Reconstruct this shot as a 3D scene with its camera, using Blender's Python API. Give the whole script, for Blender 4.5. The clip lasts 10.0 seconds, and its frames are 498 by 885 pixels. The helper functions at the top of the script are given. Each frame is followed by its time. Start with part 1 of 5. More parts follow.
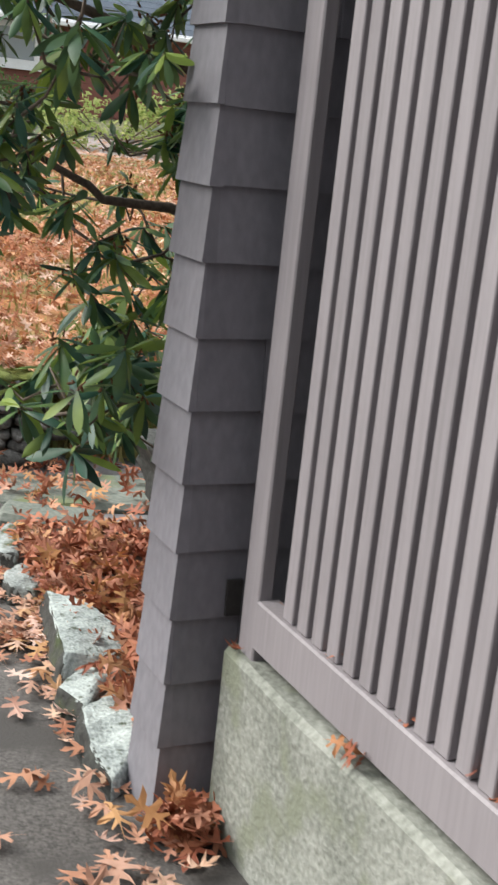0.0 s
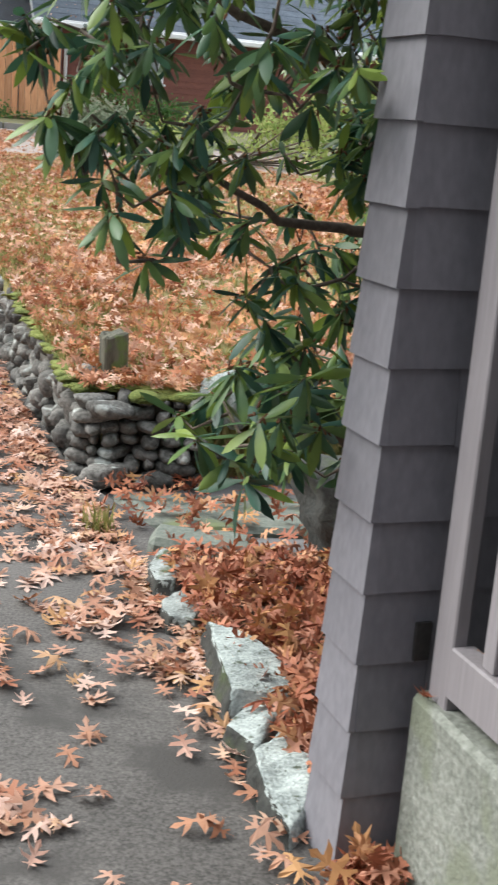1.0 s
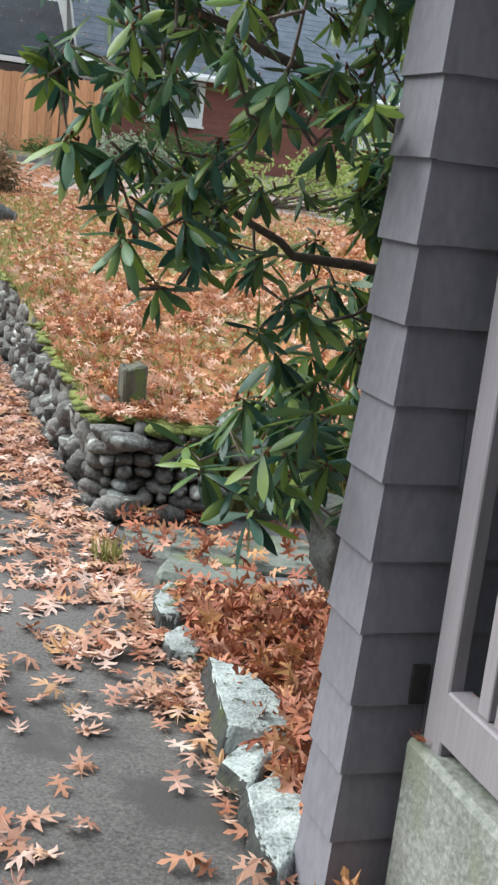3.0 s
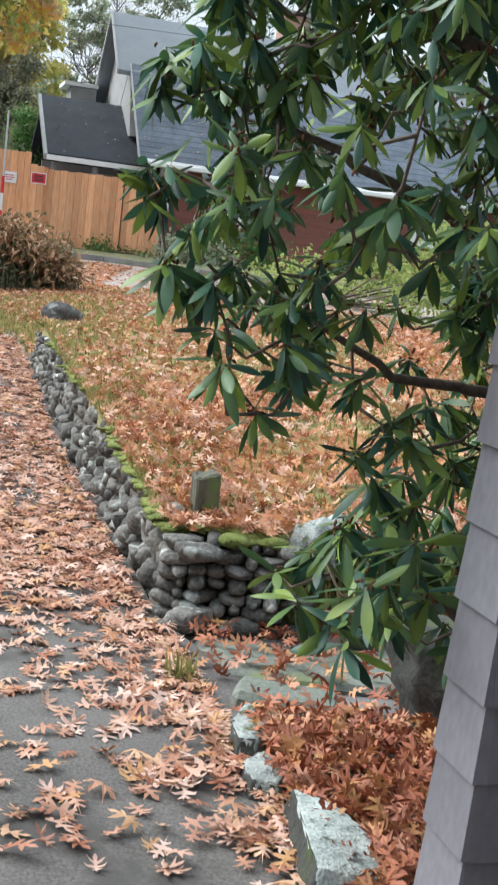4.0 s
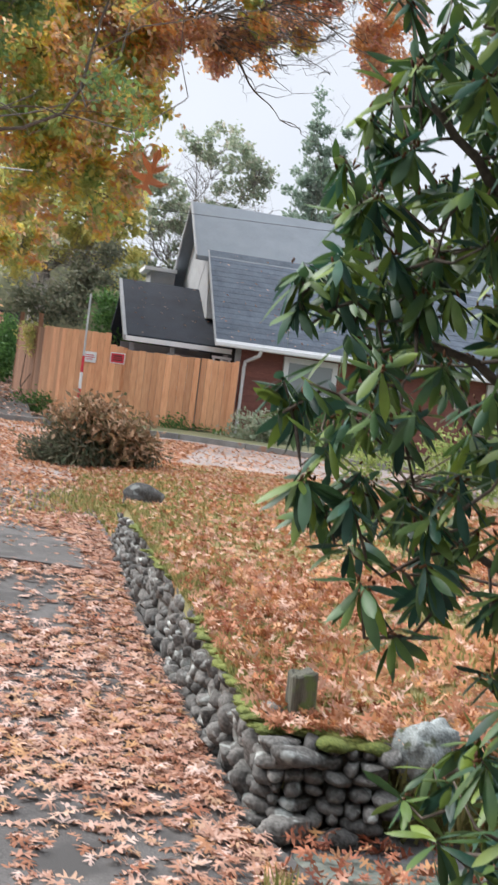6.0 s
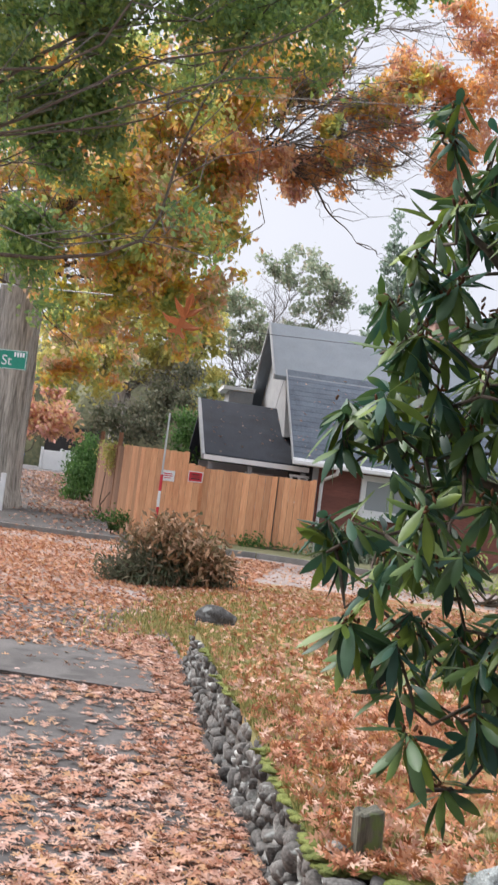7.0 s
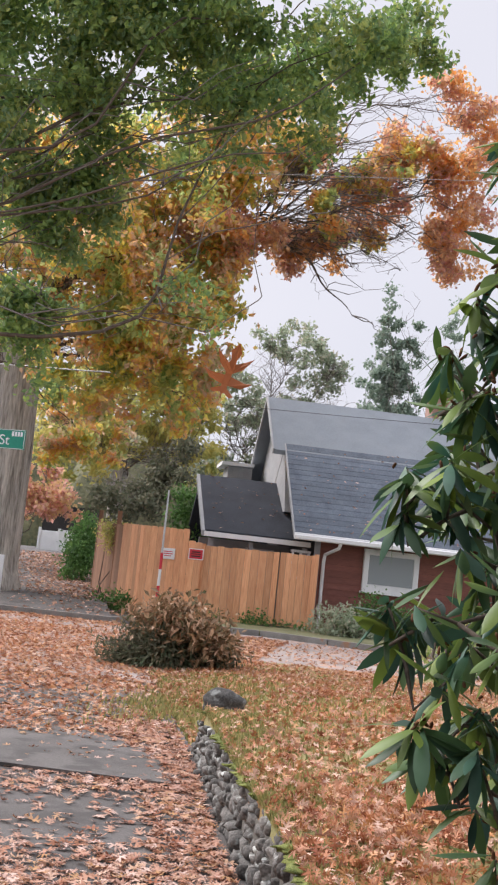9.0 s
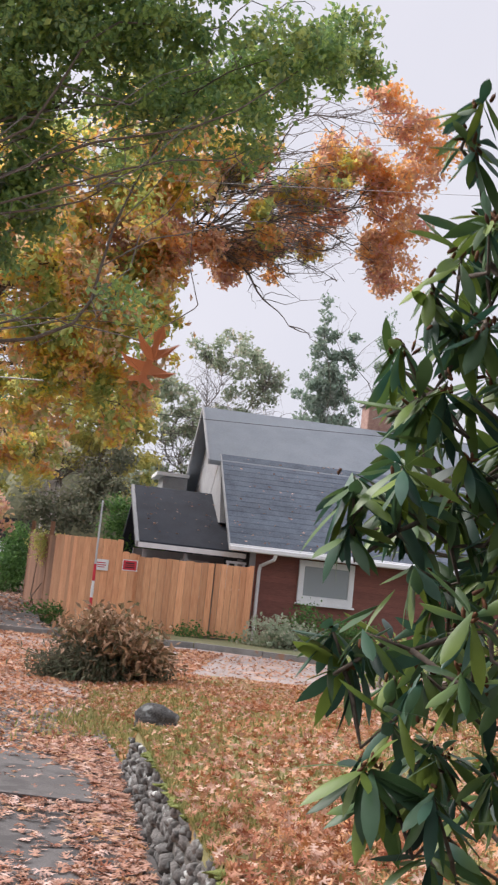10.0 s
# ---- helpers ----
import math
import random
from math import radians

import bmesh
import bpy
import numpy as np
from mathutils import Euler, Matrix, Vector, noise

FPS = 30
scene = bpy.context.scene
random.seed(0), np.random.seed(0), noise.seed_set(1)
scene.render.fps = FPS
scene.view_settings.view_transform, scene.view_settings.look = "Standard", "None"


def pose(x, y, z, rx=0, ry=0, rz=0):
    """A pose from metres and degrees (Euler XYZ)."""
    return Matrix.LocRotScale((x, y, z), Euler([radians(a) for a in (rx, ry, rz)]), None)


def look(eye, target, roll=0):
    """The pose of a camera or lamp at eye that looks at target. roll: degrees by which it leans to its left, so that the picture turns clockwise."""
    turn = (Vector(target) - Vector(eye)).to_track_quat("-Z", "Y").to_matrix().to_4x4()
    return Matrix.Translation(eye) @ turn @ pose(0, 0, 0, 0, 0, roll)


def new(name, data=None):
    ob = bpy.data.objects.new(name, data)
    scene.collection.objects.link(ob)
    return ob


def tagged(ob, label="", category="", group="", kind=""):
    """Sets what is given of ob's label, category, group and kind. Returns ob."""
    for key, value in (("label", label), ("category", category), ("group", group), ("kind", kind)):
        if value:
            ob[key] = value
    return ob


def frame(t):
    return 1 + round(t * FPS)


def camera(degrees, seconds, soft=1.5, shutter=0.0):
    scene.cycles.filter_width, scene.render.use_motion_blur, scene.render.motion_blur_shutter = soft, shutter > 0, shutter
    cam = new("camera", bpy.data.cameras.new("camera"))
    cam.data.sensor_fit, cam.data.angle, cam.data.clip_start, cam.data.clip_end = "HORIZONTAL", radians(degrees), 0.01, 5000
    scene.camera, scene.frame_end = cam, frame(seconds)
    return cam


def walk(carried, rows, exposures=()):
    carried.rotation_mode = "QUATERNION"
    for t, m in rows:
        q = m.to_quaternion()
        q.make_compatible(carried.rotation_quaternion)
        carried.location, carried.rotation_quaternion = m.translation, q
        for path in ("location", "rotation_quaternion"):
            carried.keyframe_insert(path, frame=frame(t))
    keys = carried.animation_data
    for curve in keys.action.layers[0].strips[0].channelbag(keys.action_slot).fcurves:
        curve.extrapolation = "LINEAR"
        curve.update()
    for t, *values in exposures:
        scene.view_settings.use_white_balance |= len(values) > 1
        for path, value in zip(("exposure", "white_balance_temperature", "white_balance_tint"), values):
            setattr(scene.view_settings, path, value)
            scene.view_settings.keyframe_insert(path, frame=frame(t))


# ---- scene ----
cam = camera(23.28, 10.0, soft=2.2, shutter=0.3)
PATH = [
    (0.0, (0.243, -0.319, 1.362), (1.190, 4.432, 0.124), 6.08),
    (0.5, (0.205, -0.227, 1.378), (0.938, 4.571, 0.175), 5.26),
    (1.0, (0.131, -0.181, 1.366), (0.598, 4.639, 0.121), 4.69),
    (1.5, (0.084, -0.144, 1.381), (0.409, 4.684, 0.119), 4.02),
    (2.0, (0.139, -0.120, 1.376), (0.492, 4.700, 0.097), 3.75),
    (2.2, (0.174, -0.124, 1.366), (0.580, 4.696, 0.101), 4.03),
    (3.3, (0.169, -0.181, 1.347), (0.429, 4.716, 0.371), 7.84),
    (3.5, (0.148, -0.140, 1.350), (0.315, 4.775, 0.450), 7.63),
    (4.0, (0.086, -0.066, 1.386), (0.177, 4.878, 0.648), 6.69),
    (4.5, (0.063, -0.034, 1.400), (0.198, 4.934, 0.852), 6.62),
    (5.0, (0.040, -0.017, 1.398), (0.150, 4.966, 0.998), 6.87),
    (5.5, (0.000, 0.000, 1.410), (0.000, 4.994, 1.162), 6.94),
    (6.0, (-0.042, 0.020, 1.440), (-0.313, 5.012, 1.381), 7.07),
    (6.2, (-0.025, -0.011, 1.473), (-0.386, 4.976, 1.479), 7.10),
    (7.3, (0.015, 0.093, 1.487), (-0.705, 5.016, 1.979), 7.20),
    (7.5, (0.012, 0.106, 1.483), (-0.730, 5.021, 2.021), 7.12),
    (8.0, (-0.001, 0.150, 1.491), (-0.754, 5.055, 2.107), 6.71),
    (8.5, (-0.055, 0.252, 1.501), (-0.789, 5.154, 2.158), 6.38),
    (9.0, (-0.094, 0.315, 1.501), (-0.767, 5.221, 2.190), 6.00),
    (9.5, (-0.111, 0.334, 1.521), (-0.681, 5.245, 2.264), 5.95),
    (10.0, (-0.110, 0.524, 1.520), (-0.524, 5.448, 2.280), 5.87),
]
EXPOSURES = [(0.0, 0.86, 6550, 7), (2.0, 0.88, 6150, 4), (4.5, 0.85, 6100, 4), (6.2, 0.77, 6300, 11), (8.0, 0.70, 6450, 15), (10.0, 0.58, 6500, 17)]
walk(cam, [(t, look(e, g, r)) for t, e, g, r in PATH], EXPOSURES)

# ---- light ----
world = bpy.data.worlds.new("sky")
scene.world = world
world.use_nodes = True
wn = world.node_tree
sky = wn.nodes.new("ShaderNodeTexSky")
sky.sky_type = "NISHITA"
sky.sun_disc = False
sky.sun_elevation, sky.sun_rotation = radians(42), radians(-72)
sky.dust_density, sky.ozone_density = 4.0, 1.0
cloud = wn.nodes.new("ShaderNodeTexNoise")
cloud.inputs["Scale"].default_value = 2.2
cloud.inputs["Detail"].default_value = 5
deck = wn.nodes.new("ShaderNodeValToRGB")
deck.color_ramp.elements[0].color = (7.2, 7.6, 8.4, 1)
deck.color_ramp.elements[1].color = (9.6, 9.7, 10.0, 1)
overcast = wn.nodes.new("ShaderNodeMixRGB")
overcast.inputs[0].default_value = 0.88
wn.links.new(cloud.outputs["Fac"], deck.inputs[0])
wn.links.new(sky.outputs[0], overcast.inputs[1])
wn.links.new(deck.outputs[0], overcast.inputs[2])
coord = wn.nodes.new("ShaderNodeTexCoord")
split = wn.nodes.new("ShaderNodeSeparateXYZ")
zenith = wn.nodes.new("ShaderNodeMapRange")   # an overcast sky is brightest overhead
zenith.inputs[1].default_value, zenith.inputs[2].default_value = 0.5, 1.0
zenith.inputs[3].default_value, zenith.inputs[4].default_value = 0.86, 2.3
lift = wn.nodes.new("ShaderNodeVectorMath")
lift.operation = "SCALE"
wn.links.new(coord.outputs["Generated"], split.inputs[0])
wn.links.new(split.outputs["Z"], zenith.inputs[0])
wn.links.new(overcast.outputs[0], lift.inputs[0])
wn.links.new(zenith.outputs[0], lift.inputs["Scale"])
wn.links.new(lift.outputs[0], wn.nodes["Background"].inputs[0])
wn.nodes["Background"].inputs[1].default_value = 0.078

sun_data = bpy.data.lights.new("sun", "SUN")
sun_data.energy, sun_data.angle, sun_data.color = 3.0, radians(40), (1.0, 0.965, 0.93)
sun = new("sun", sun_data)
sun.matrix_world = look((-13.5, 4.4, 12.8), (0, 0, 0))


# ---- materials ----
def mat(name, c1, c2, scale=6.0, fine=60.0, rough=0.85, bump=0.3, dist=0.004, metal=0.0, stain=None, stretch=(1, 1, 1), by_object=0.0):
    """Two colours mixed by coarse noise, mottled by fine noise, with fine relief; stain: a third colour in patches."""
    m = bpy.data.materials.new(name)
    m.use_nodes = True
    nt = m.node_tree
    n, l = nt.nodes, nt.links
    bsdf = n["Principled BSDF"]
    bsdf.inputs["Roughness"].default_value = rough
    bsdf.inputs["Metallic"].default_value = metal
    tc = n.new("ShaderNodeNewGeometry")
    mp = n.new("ShaderNodeMapping")
    mp.inputs["Scale"].default_value = stretch
    l.new(tc.outputs["Position"], mp.inputs[0])
    a = n.new("ShaderNodeTexNoise")
    a.inputs["Scale"].default_value, a.inputs["Detail"].default_value = scale, 6
    b = n.new("ShaderNodeTexNoise")
    b.inputs["Scale"].default_value, b.inputs["Detail"].default_value = fine, 8
    for t in (a, b):
        l.new(mp.outputs[0], t.inputs["Vector"])
    add = n.new("ShaderNodeMath")
    add.operation = "MULTIPLY_ADD"
    add.inputs[1].default_value, add.inputs[2].default_value = 0.55, 0.0
    l.new(b.outputs["Fac"], add.inputs[0])
    add2 = n.new("ShaderNodeMath")
    add2.operation = "MULTIPLY_ADD"
    add2.inputs[1].default_value = 0.45
    l.new(a.outputs["Fac"], add2.inputs[0])
    l.new(add.outputs[0], add2.inputs[2])
    ramp = n.new("ShaderNodeValToRGB")
    e = ramp.color_ramp.elements
    e[0].position, e[0].color = 0.36, (*c1, 1)
    e[1].position, e[1].color = 0.64, (*c2, 1)
    l.new(add2.outputs[0], ramp.inputs[0])
    col = ramp.outputs[0]
    if stain:
        s = n.new("ShaderNodeTexNoise")
        s.inputs["Scale"].default_value, s.inputs["Detail"].default_value = stain[1], 7
        l.new(tc.outputs["Position"], s.inputs["Vector"])
        sr = n.new("ShaderNodeValToRGB")
        sr.color_ramp.elements[0].position, sr.color_ramp.elements[1].position = stain[2], stain[2] + 0.08
        l.new(s.outputs["Fac"], sr.inputs[0])
        mx = n.new("ShaderNodeMixRGB")
        mx.inputs[2].default_value = (*stain[0], 1)
        l.new(sr.outputs[0], mx.inputs[0])
        l.new(col, mx.inputs[1])
        col = mx.outputs[0]
    if by_object:
        oi = n.new("ShaderNodeObjectInfo")
        hs = n.new("ShaderNodeHueSaturation")
        mr = n.new("ShaderNodeMapRange")
        mr.inputs[3].default_value, mr.inputs[4].default_value = 1 - by_object, 1 + by_object
        l.new(oi.outputs["Random"], mr.inputs[0])
        l.new(mr.outputs[0], hs.inputs["Value"])
        l.new(col, hs.inputs["Color"])
        col = hs.outputs[0]
    l.new(col, bsdf.inputs["Base Color"])
    bp = n.new("ShaderNodeBump")
    bp.inputs["Strength"].default_value, bp.inputs["Distance"].default_value = bump, dist
    l.new(add2.outputs[0], bp.inputs["Height"])
    l.new(bp.outputs[0], bsdf.inputs["Normal"])
    return m


def leaf_mat(name, colours, rough=0.6, through_light=0.25, gloss=0.3, by_object=False, clump=0.7, share=0.0):
    """Foliage whose colour varies leaf by leaf over a ramp of colours."""
    m = bpy.data.materials.new(name)
    m.use_nodes = True
    n, l = m.node_tree.nodes, m.node_tree.links
    bsdf = n["Principled BSDF"]
    bsdf.inputs["Roughness"].default_value = rough
    bsdf.inputs["Specular IOR Level"].default_value = gloss
    g = n.new("ShaderNodeNewGeometry")
    r = n.new("ShaderNodeValToRGB")
    els = r.color_ramp.elements
    while len(els) < len(colours):
        els.new(0.5)
    for i, c in enumerate(colours):
        els[i].position, els[i].color = i / (len(colours) - 1), (*c, 1)
    if by_object:
        oi = n.new("ShaderNodeObjectInfo")
        l.new(oi.outputs["Random"], r.inputs[0])
    else:
        cl = n.new("ShaderNodeTexNoise")
        cl.inputs["Scale"].default_value, cl.inputs["Detail"].default_value = clump, 3
        l.new(g.outputs["Position"], cl.inputs["Vector"])
        ms = n.new("ShaderNodeMapRange")
        ms.inputs[1].default_value, ms.inputs[2].default_value = 0.38, 0.62
        l.new(cl.outputs["Fac"], ms.inputs[0])
        mf = n.new("ShaderNodeMix")
        mf.inputs[0].default_value = share
        l.new(g.outputs["Random Per Island"], mf.inputs[2])
        l.new(ms.outputs[0], mf.inputs[3])
        l.new(mf.outputs[0], r.inputs[0])
    t = n.new("ShaderNodeTexNoise")
    t.inputs["Scale"].default_value = 35
    l.new(g.outputs["Position"], t.inputs["Vector"])
    hs = n.new("ShaderNodeHueSaturation")
    mr = n.new("ShaderNodeMapRange")
    mr.inputs[3].default_value, mr.inputs[4].default_value = 0.75, 1.25
    l.new(t.outputs["Fac"], mr.inputs[0])
    l.new(mr.outputs[0], hs.inputs["Value"])
    l.new(r.outputs[0], hs.inputs["Color"])
    l.new(hs.outputs[0], bsdf.inputs["Base Color"])
    tr = n.new("ShaderNodeBsdfTranslucent")
    l.new(hs.outputs[0], tr.inputs[0])
    mix = n.new("ShaderNodeMixShader")
    mix.inputs[0].default_value = through_light
    l.new(bsdf.outputs[0], mix.inputs[1])
    l.new(tr.outputs[0], mix.inputs[2])
    l.new(mix.outputs[0], n["Material Output"].inputs[0])
    return m


M_ASPHALT = mat("asphalt", (0.10, 0.10, 0.105), (0.20, 0.195, 0.19), 1.6, 180, 0.9, 0.5, 0.003)
M_PAVE = mat("pavement_concrete", (0.036, 0.033, 0.031), (0.145, 0.134, 0.126), 1.1, 130, 0.85, 0.8, 0.005, stain=((0.052, 0.048, 0.045), 2.6, 0.53))
M_SOIL = mat("soil", (0.035, 0.025, 0.018), (0.09, 0.06, 0.04), 9, 90, 0.95, 0.8, 0.01)
M_LAWN = mat("lawn", (0.13, 0.13, 0.045), (0.27, 0.22, 0.09), 1.2, 60, 0.95, 0.6, 0.02, stain=((0.30, 0.13, 0.05), 0.9, 0.5))
M_VERGE = mat("verge", (0.10, 0.12, 0.05), (0.22, 0.20, 0.10), 1.5, 40, 0.95, 0.6, 0.02)
M_STONE = mat("wall_stone", (0.045, 0.043, 0.039), (0.175, 0.168, 0.155), 7, 70, 0.9, 0.8, 0.014, stain=((0.34, 0.36, 0.34), 11, 0.57), by_object=0.5)
M_MORTAR = mat("mortar", (0.06, 0.057, 0.048), (0.15, 0.14, 0.12), 12, 90, 0.95, 0.6, 0.01)
M_LICHEN = mat("lichen_stone", (0.17, 0.195, 0.19), (0.50, 0.55, 0.53), 14, 120, 0.95, 1.0, 0.01, stain=((0.07, 0.085, 0.06), 45, 0.60))
# very dark rock tone for one boulder and the edging stones' street sides
M_SHADEROCK = mat("dark_rock", (0.012, 0.013, 0.012), (0.05, 0.052, 0.046), 5, 60, 0.85, 0.8, 0.012, stain=((0.04, 0.055, 0.02), 5, 0.57))
M_PALEROCK = mat("pale_rock", (0.12, 0.135, 0.13), (0.36, 0.39, 0.375), 16, 110, 0.95, 1.0, 0.012, stain=((0.08, 0.095, 0.05), 14, 0.6))
M_SLAB = mat("slab_stone", (0.085, 0.10, 0.085), (0.18, 0.195, 0.165), 4, 60, 0.9, 0.6, 0.006, stain=((0.14, 0.17, 0.07), 3, 0.55))
M_MOSS = mat("moss", (0.06, 0.085, 0.016), (0.21, 0.23, 0.055), 7, 140, 1.0, 1.0, 0.015)
M_SHINGLE = mat("painted_shingle", (0.148, 0.143, 0.162), (0.198, 0.192, 0.212), 3, 60, 0.6, 0.2, 0.0012, stretch=(1, 1, 0.5), by_object=0.12)
M_TRIM = mat("painted_trim", (0.205, 0.187, 0.197), (0.265, 0.243, 0.255), 4, 110, 0.6, 0.3, 0.0015, stretch=(1, 1, 0.06), by_object=0.06)
M_CONC = mat("mossy_concrete", (0.155, 0.165, 0.14), (0.33, 0.34, 0.305), 5, 75, 0.92, 1.0, 0.008, stain=((0.185, 0.20, 0.15), 6, 0.56))
M_POST = mat("weathered_post", (0.05, 0.048, 0.036), (0.135, 0.13, 0.095), 14, 120, 0.95, 0.9, 0.006, stretch=(1, 1, 0.1), stain=((0.11, 0.15, 0.05), 10, 0.55))
M_CEDAR = mat("cedar_board", (0.56, 0.24, 0.115), (0.78, 0.43, 0.235), 2.2, 40, 0.7, 0.3, 0.002, stretch=(1, 1, 0.08), by_object=0.22)
M_OLDFENCE = mat("old_fence", (0.19, 0.095, 0.055), (0.31, 0.165, 0.095), 2.2, 40, 0.85, 0.4, 0.002, stretch=(1, 1, 0.08), by_object=0.2)
M_ROOF = mat("roof_shingle", (0.065, 0.083, 0.11), (0.125, 0.152, 0.19), 3, 25, 0.85, 0.5, 0.006, by_object=0.12)
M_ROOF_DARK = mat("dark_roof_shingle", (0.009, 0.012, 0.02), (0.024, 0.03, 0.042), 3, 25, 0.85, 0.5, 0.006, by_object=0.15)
M_ROOF_SMOOTH = mat("smooth_roof", (0.165, 0.19, 0.215), (0.21, 0.24, 0.27), 2, 30, 0.8, 0.2, 0.003)
M_WHITE = mat("white_paint", (0.68, 0.69, 0.70), (0.80, 0.81, 0.82), 3, 40, 0.5, 0.1, 0.001)
M_GREYWALL = mat("grey_wall", (0.26, 0.27, 0.28), (0.36, 0.37, 0.38), 3, 40, 0.8, 0.2, 0.002)
M_RED = mat("red_siding", (0.16, 0.055, 0.042), (0.25, 0.09, 0.065), 2.5, 50, 0.7, 0.3, 0.002, stretch=(0.15, 0.15, 1), by_object=0.12)
M_BRICK = mat("chimney_brick", (0.26, 0.15, 0.12), (0.42, 0.28, 0.23), 8, 60, 0.9, 0.5, 0.004)
M_DARK = mat("dark_gap", (0.015, 0.014, 0.014), (0.04, 0.036, 0.034), 5, 50, 0.9, 0.2, 0.002)
M_BARK = mat("grey_bark", (0.17, 0.155, 0.135), (0.60, 0.56, 0.50), 5, 26, 0.95, 1.0, 0.06, stretch=(1, 1, 0.10))
M_TWIG = mat("twig_bark", (0.06, 0.045, 0.035), (0.16, 0.125, 0.095), 12, 80, 0.9, 0.6, 0.004)
M_TREETWIG = mat("grey_twig_bark", (0.12, 0.105, 0.095), (0.27, 0.245, 0.225), 8, 60, 0.9, 0.6, 0.006)
M_METAL = mat("galvanised", (0.42, 0.43, 0.44), (0.58, 0.59, 0.60), 6, 80, 0.45, 0.1, 0.001, metal=0.7)
M_SIGNGREEN = mat("sign_green", (0.0, 0.20, 0.13), (0.01, 0.25, 0.165), 2, 40, 0.4, 0.0, 0.001)
M_SIGNRED = mat("sign_red", (0.50, 0.015, 0.03), (0.62, 0.03, 0.05), 2, 40, 0.4, 0.0, 0.001)
M_STREET = mat("pale_street", (0.24, 0.20, 0.185), (0.40, 0.345, 0.315), 1.4, 90, 0.9, 0.4, 0.004, stain=((0.48, 0.30, 0.22), 1.2, 0.58))
M_KERB = mat("kerb_concrete", (0.14, 0.135, 0.125), (0.28, 0.27, 0.255), 3, 80, 0.9, 0.5, 0.004, stain=((0.30, 0.17, 0.11), 2.5, 0.57))
M_WIRE = mat("wire", (0.02, 0.02, 0.02), (0.05, 0.05, 0.05), 2, 40, 0.6, 0.0, 0.001)
M_BLUE = mat("blue_plastic", (0.02, 0.07, 0.25), (0.03, 0.10, 0.34), 2, 40, 0.5, 0.0, 0.001)
M_GLASS = bpy.data.materials.new("window_glass")
M_GLASS.use_nodes = True
M_GLASS.node_tree.nodes["Principled BSDF"].inputs["Base Color"].default_value = (0.25, 0.28, 0.29, 1)
M_GLASS.node_tree.nodes["Principled BSDF"].inputs["Roughness"].default_value = 0.08
M_LITTER = leaf_mat("fallen_oak_leaf", [(0.20, 0.075, 0.04), (0.36, 0.165, 0.095), (0.50, 0.31, 0.235), (0.40, 0.20, 0.12), (0.64, 0.47, 0.40), (0.29, 0.105, 0.055), (0.54, 0.36, 0.27), (0.46, 0.26, 0.12), (0.33, 0.14, 0.085)], 0.7, 0.1, 0.25, clump=1.2, share=0.2)
M_LAWNLEAF = leaf_mat("lawn_oak_leaf", [(0.19, 0.055, 0.03), (0.43, 0.175, 0.08), (0.56, 0.32, 0.20), (0.36, 0.13, 0.06), (0.68, 0.49, 0.38), (0.27, 0.085, 0.042), (0.50, 0.25, 0.10), (0.58, 0.36, 0.24), (0.40, 0.15, 0.08)], 0.7, 0.15, 0.25, clump=1.6, share=0.25)
M_BEDLEAF = leaf_mat("bed_leaf", [(0.172, 0.052, 0.03), (0.287, 0.092, 0.046), (0.414, 0.161, 0.086), (0.23, 0.069, 0.039), (0.483, 0.253, 0.103), (0.46, 0.23, 0.155), (0.322, 0.115, 0.063)], 0.6, 0.1, 0.3)
RHODO = [(0.016, 0.046, 0.032), (0.030, 0.080, 0.052), (0.076, 0.138, 0.036), (0.036, 0.104, 0.074), (0.22, 0.30, 0.047), (0.056, 0.128, 0.056), (0.15, 0.22, 0.038), (0.025, 0.070, 0.047), (0.068, 0.150, 0.102), (0.17, 0.24, 0.04)]
M_RHODO = leaf_mat("rhododendron_leaf", RHODO, 0.42, 0.24, 0.34, clump=2.2, share=0.25)
M_RHODO_LEAF = leaf_mat("rhododendron_near_leaf", RHODO, 0.42, 0.24, 0.34, True)
M_RUST = leaf_mat("rust_leaf", [(0.07, 0.032, 0.02), (0.16, 0.075, 0.035), (0.11, 0.05, 0.025)], 0.8, 0.15, 0.2)
M_GREEN = leaf_mat("green_crown", [(0.11, 0.20, 0.085), (0.19, 0.31, 0.11), (0.33, 0.44, 0.12), (0.15, 0.26, 0.13), (0.42, 0.46, 0.13), (0.24, 0.34, 0.20)], 0.55, 0.5, clump=1.3, share=0.58)
M_GOLD = leaf_mat("golden_crown", [(0.24, 0.40, 0.13), (0.38, 0.50, 0.18), (0.56, 0.60, 0.22), (0.50, 0.52, 0.22), (0.85, 0.76, 0.14), (0.82, 0.64, 0.24), (0.85, 0.52, 0.15), (0.80, 0.46, 0.24), (0.74, 0.54, 0.40), (0.62, 0.52, 0.30), (0.50, 0.56, 0.24), (0.34, 0.46, 0.17)], 0.6, 0.66, clump=0.9, share=0.68)
M_OLIVE = leaf_mat("olive_crown", [(0.299, 0.356, 0.127), (0.483, 0.494, 0.172), (0.667, 0.575, 0.196), (0.391, 0.414, 0.161)], 0.65, 0.5, clump=0.5, share=0.5)
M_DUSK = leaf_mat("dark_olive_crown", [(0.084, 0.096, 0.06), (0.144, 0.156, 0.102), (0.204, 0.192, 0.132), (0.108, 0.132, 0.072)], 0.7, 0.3)
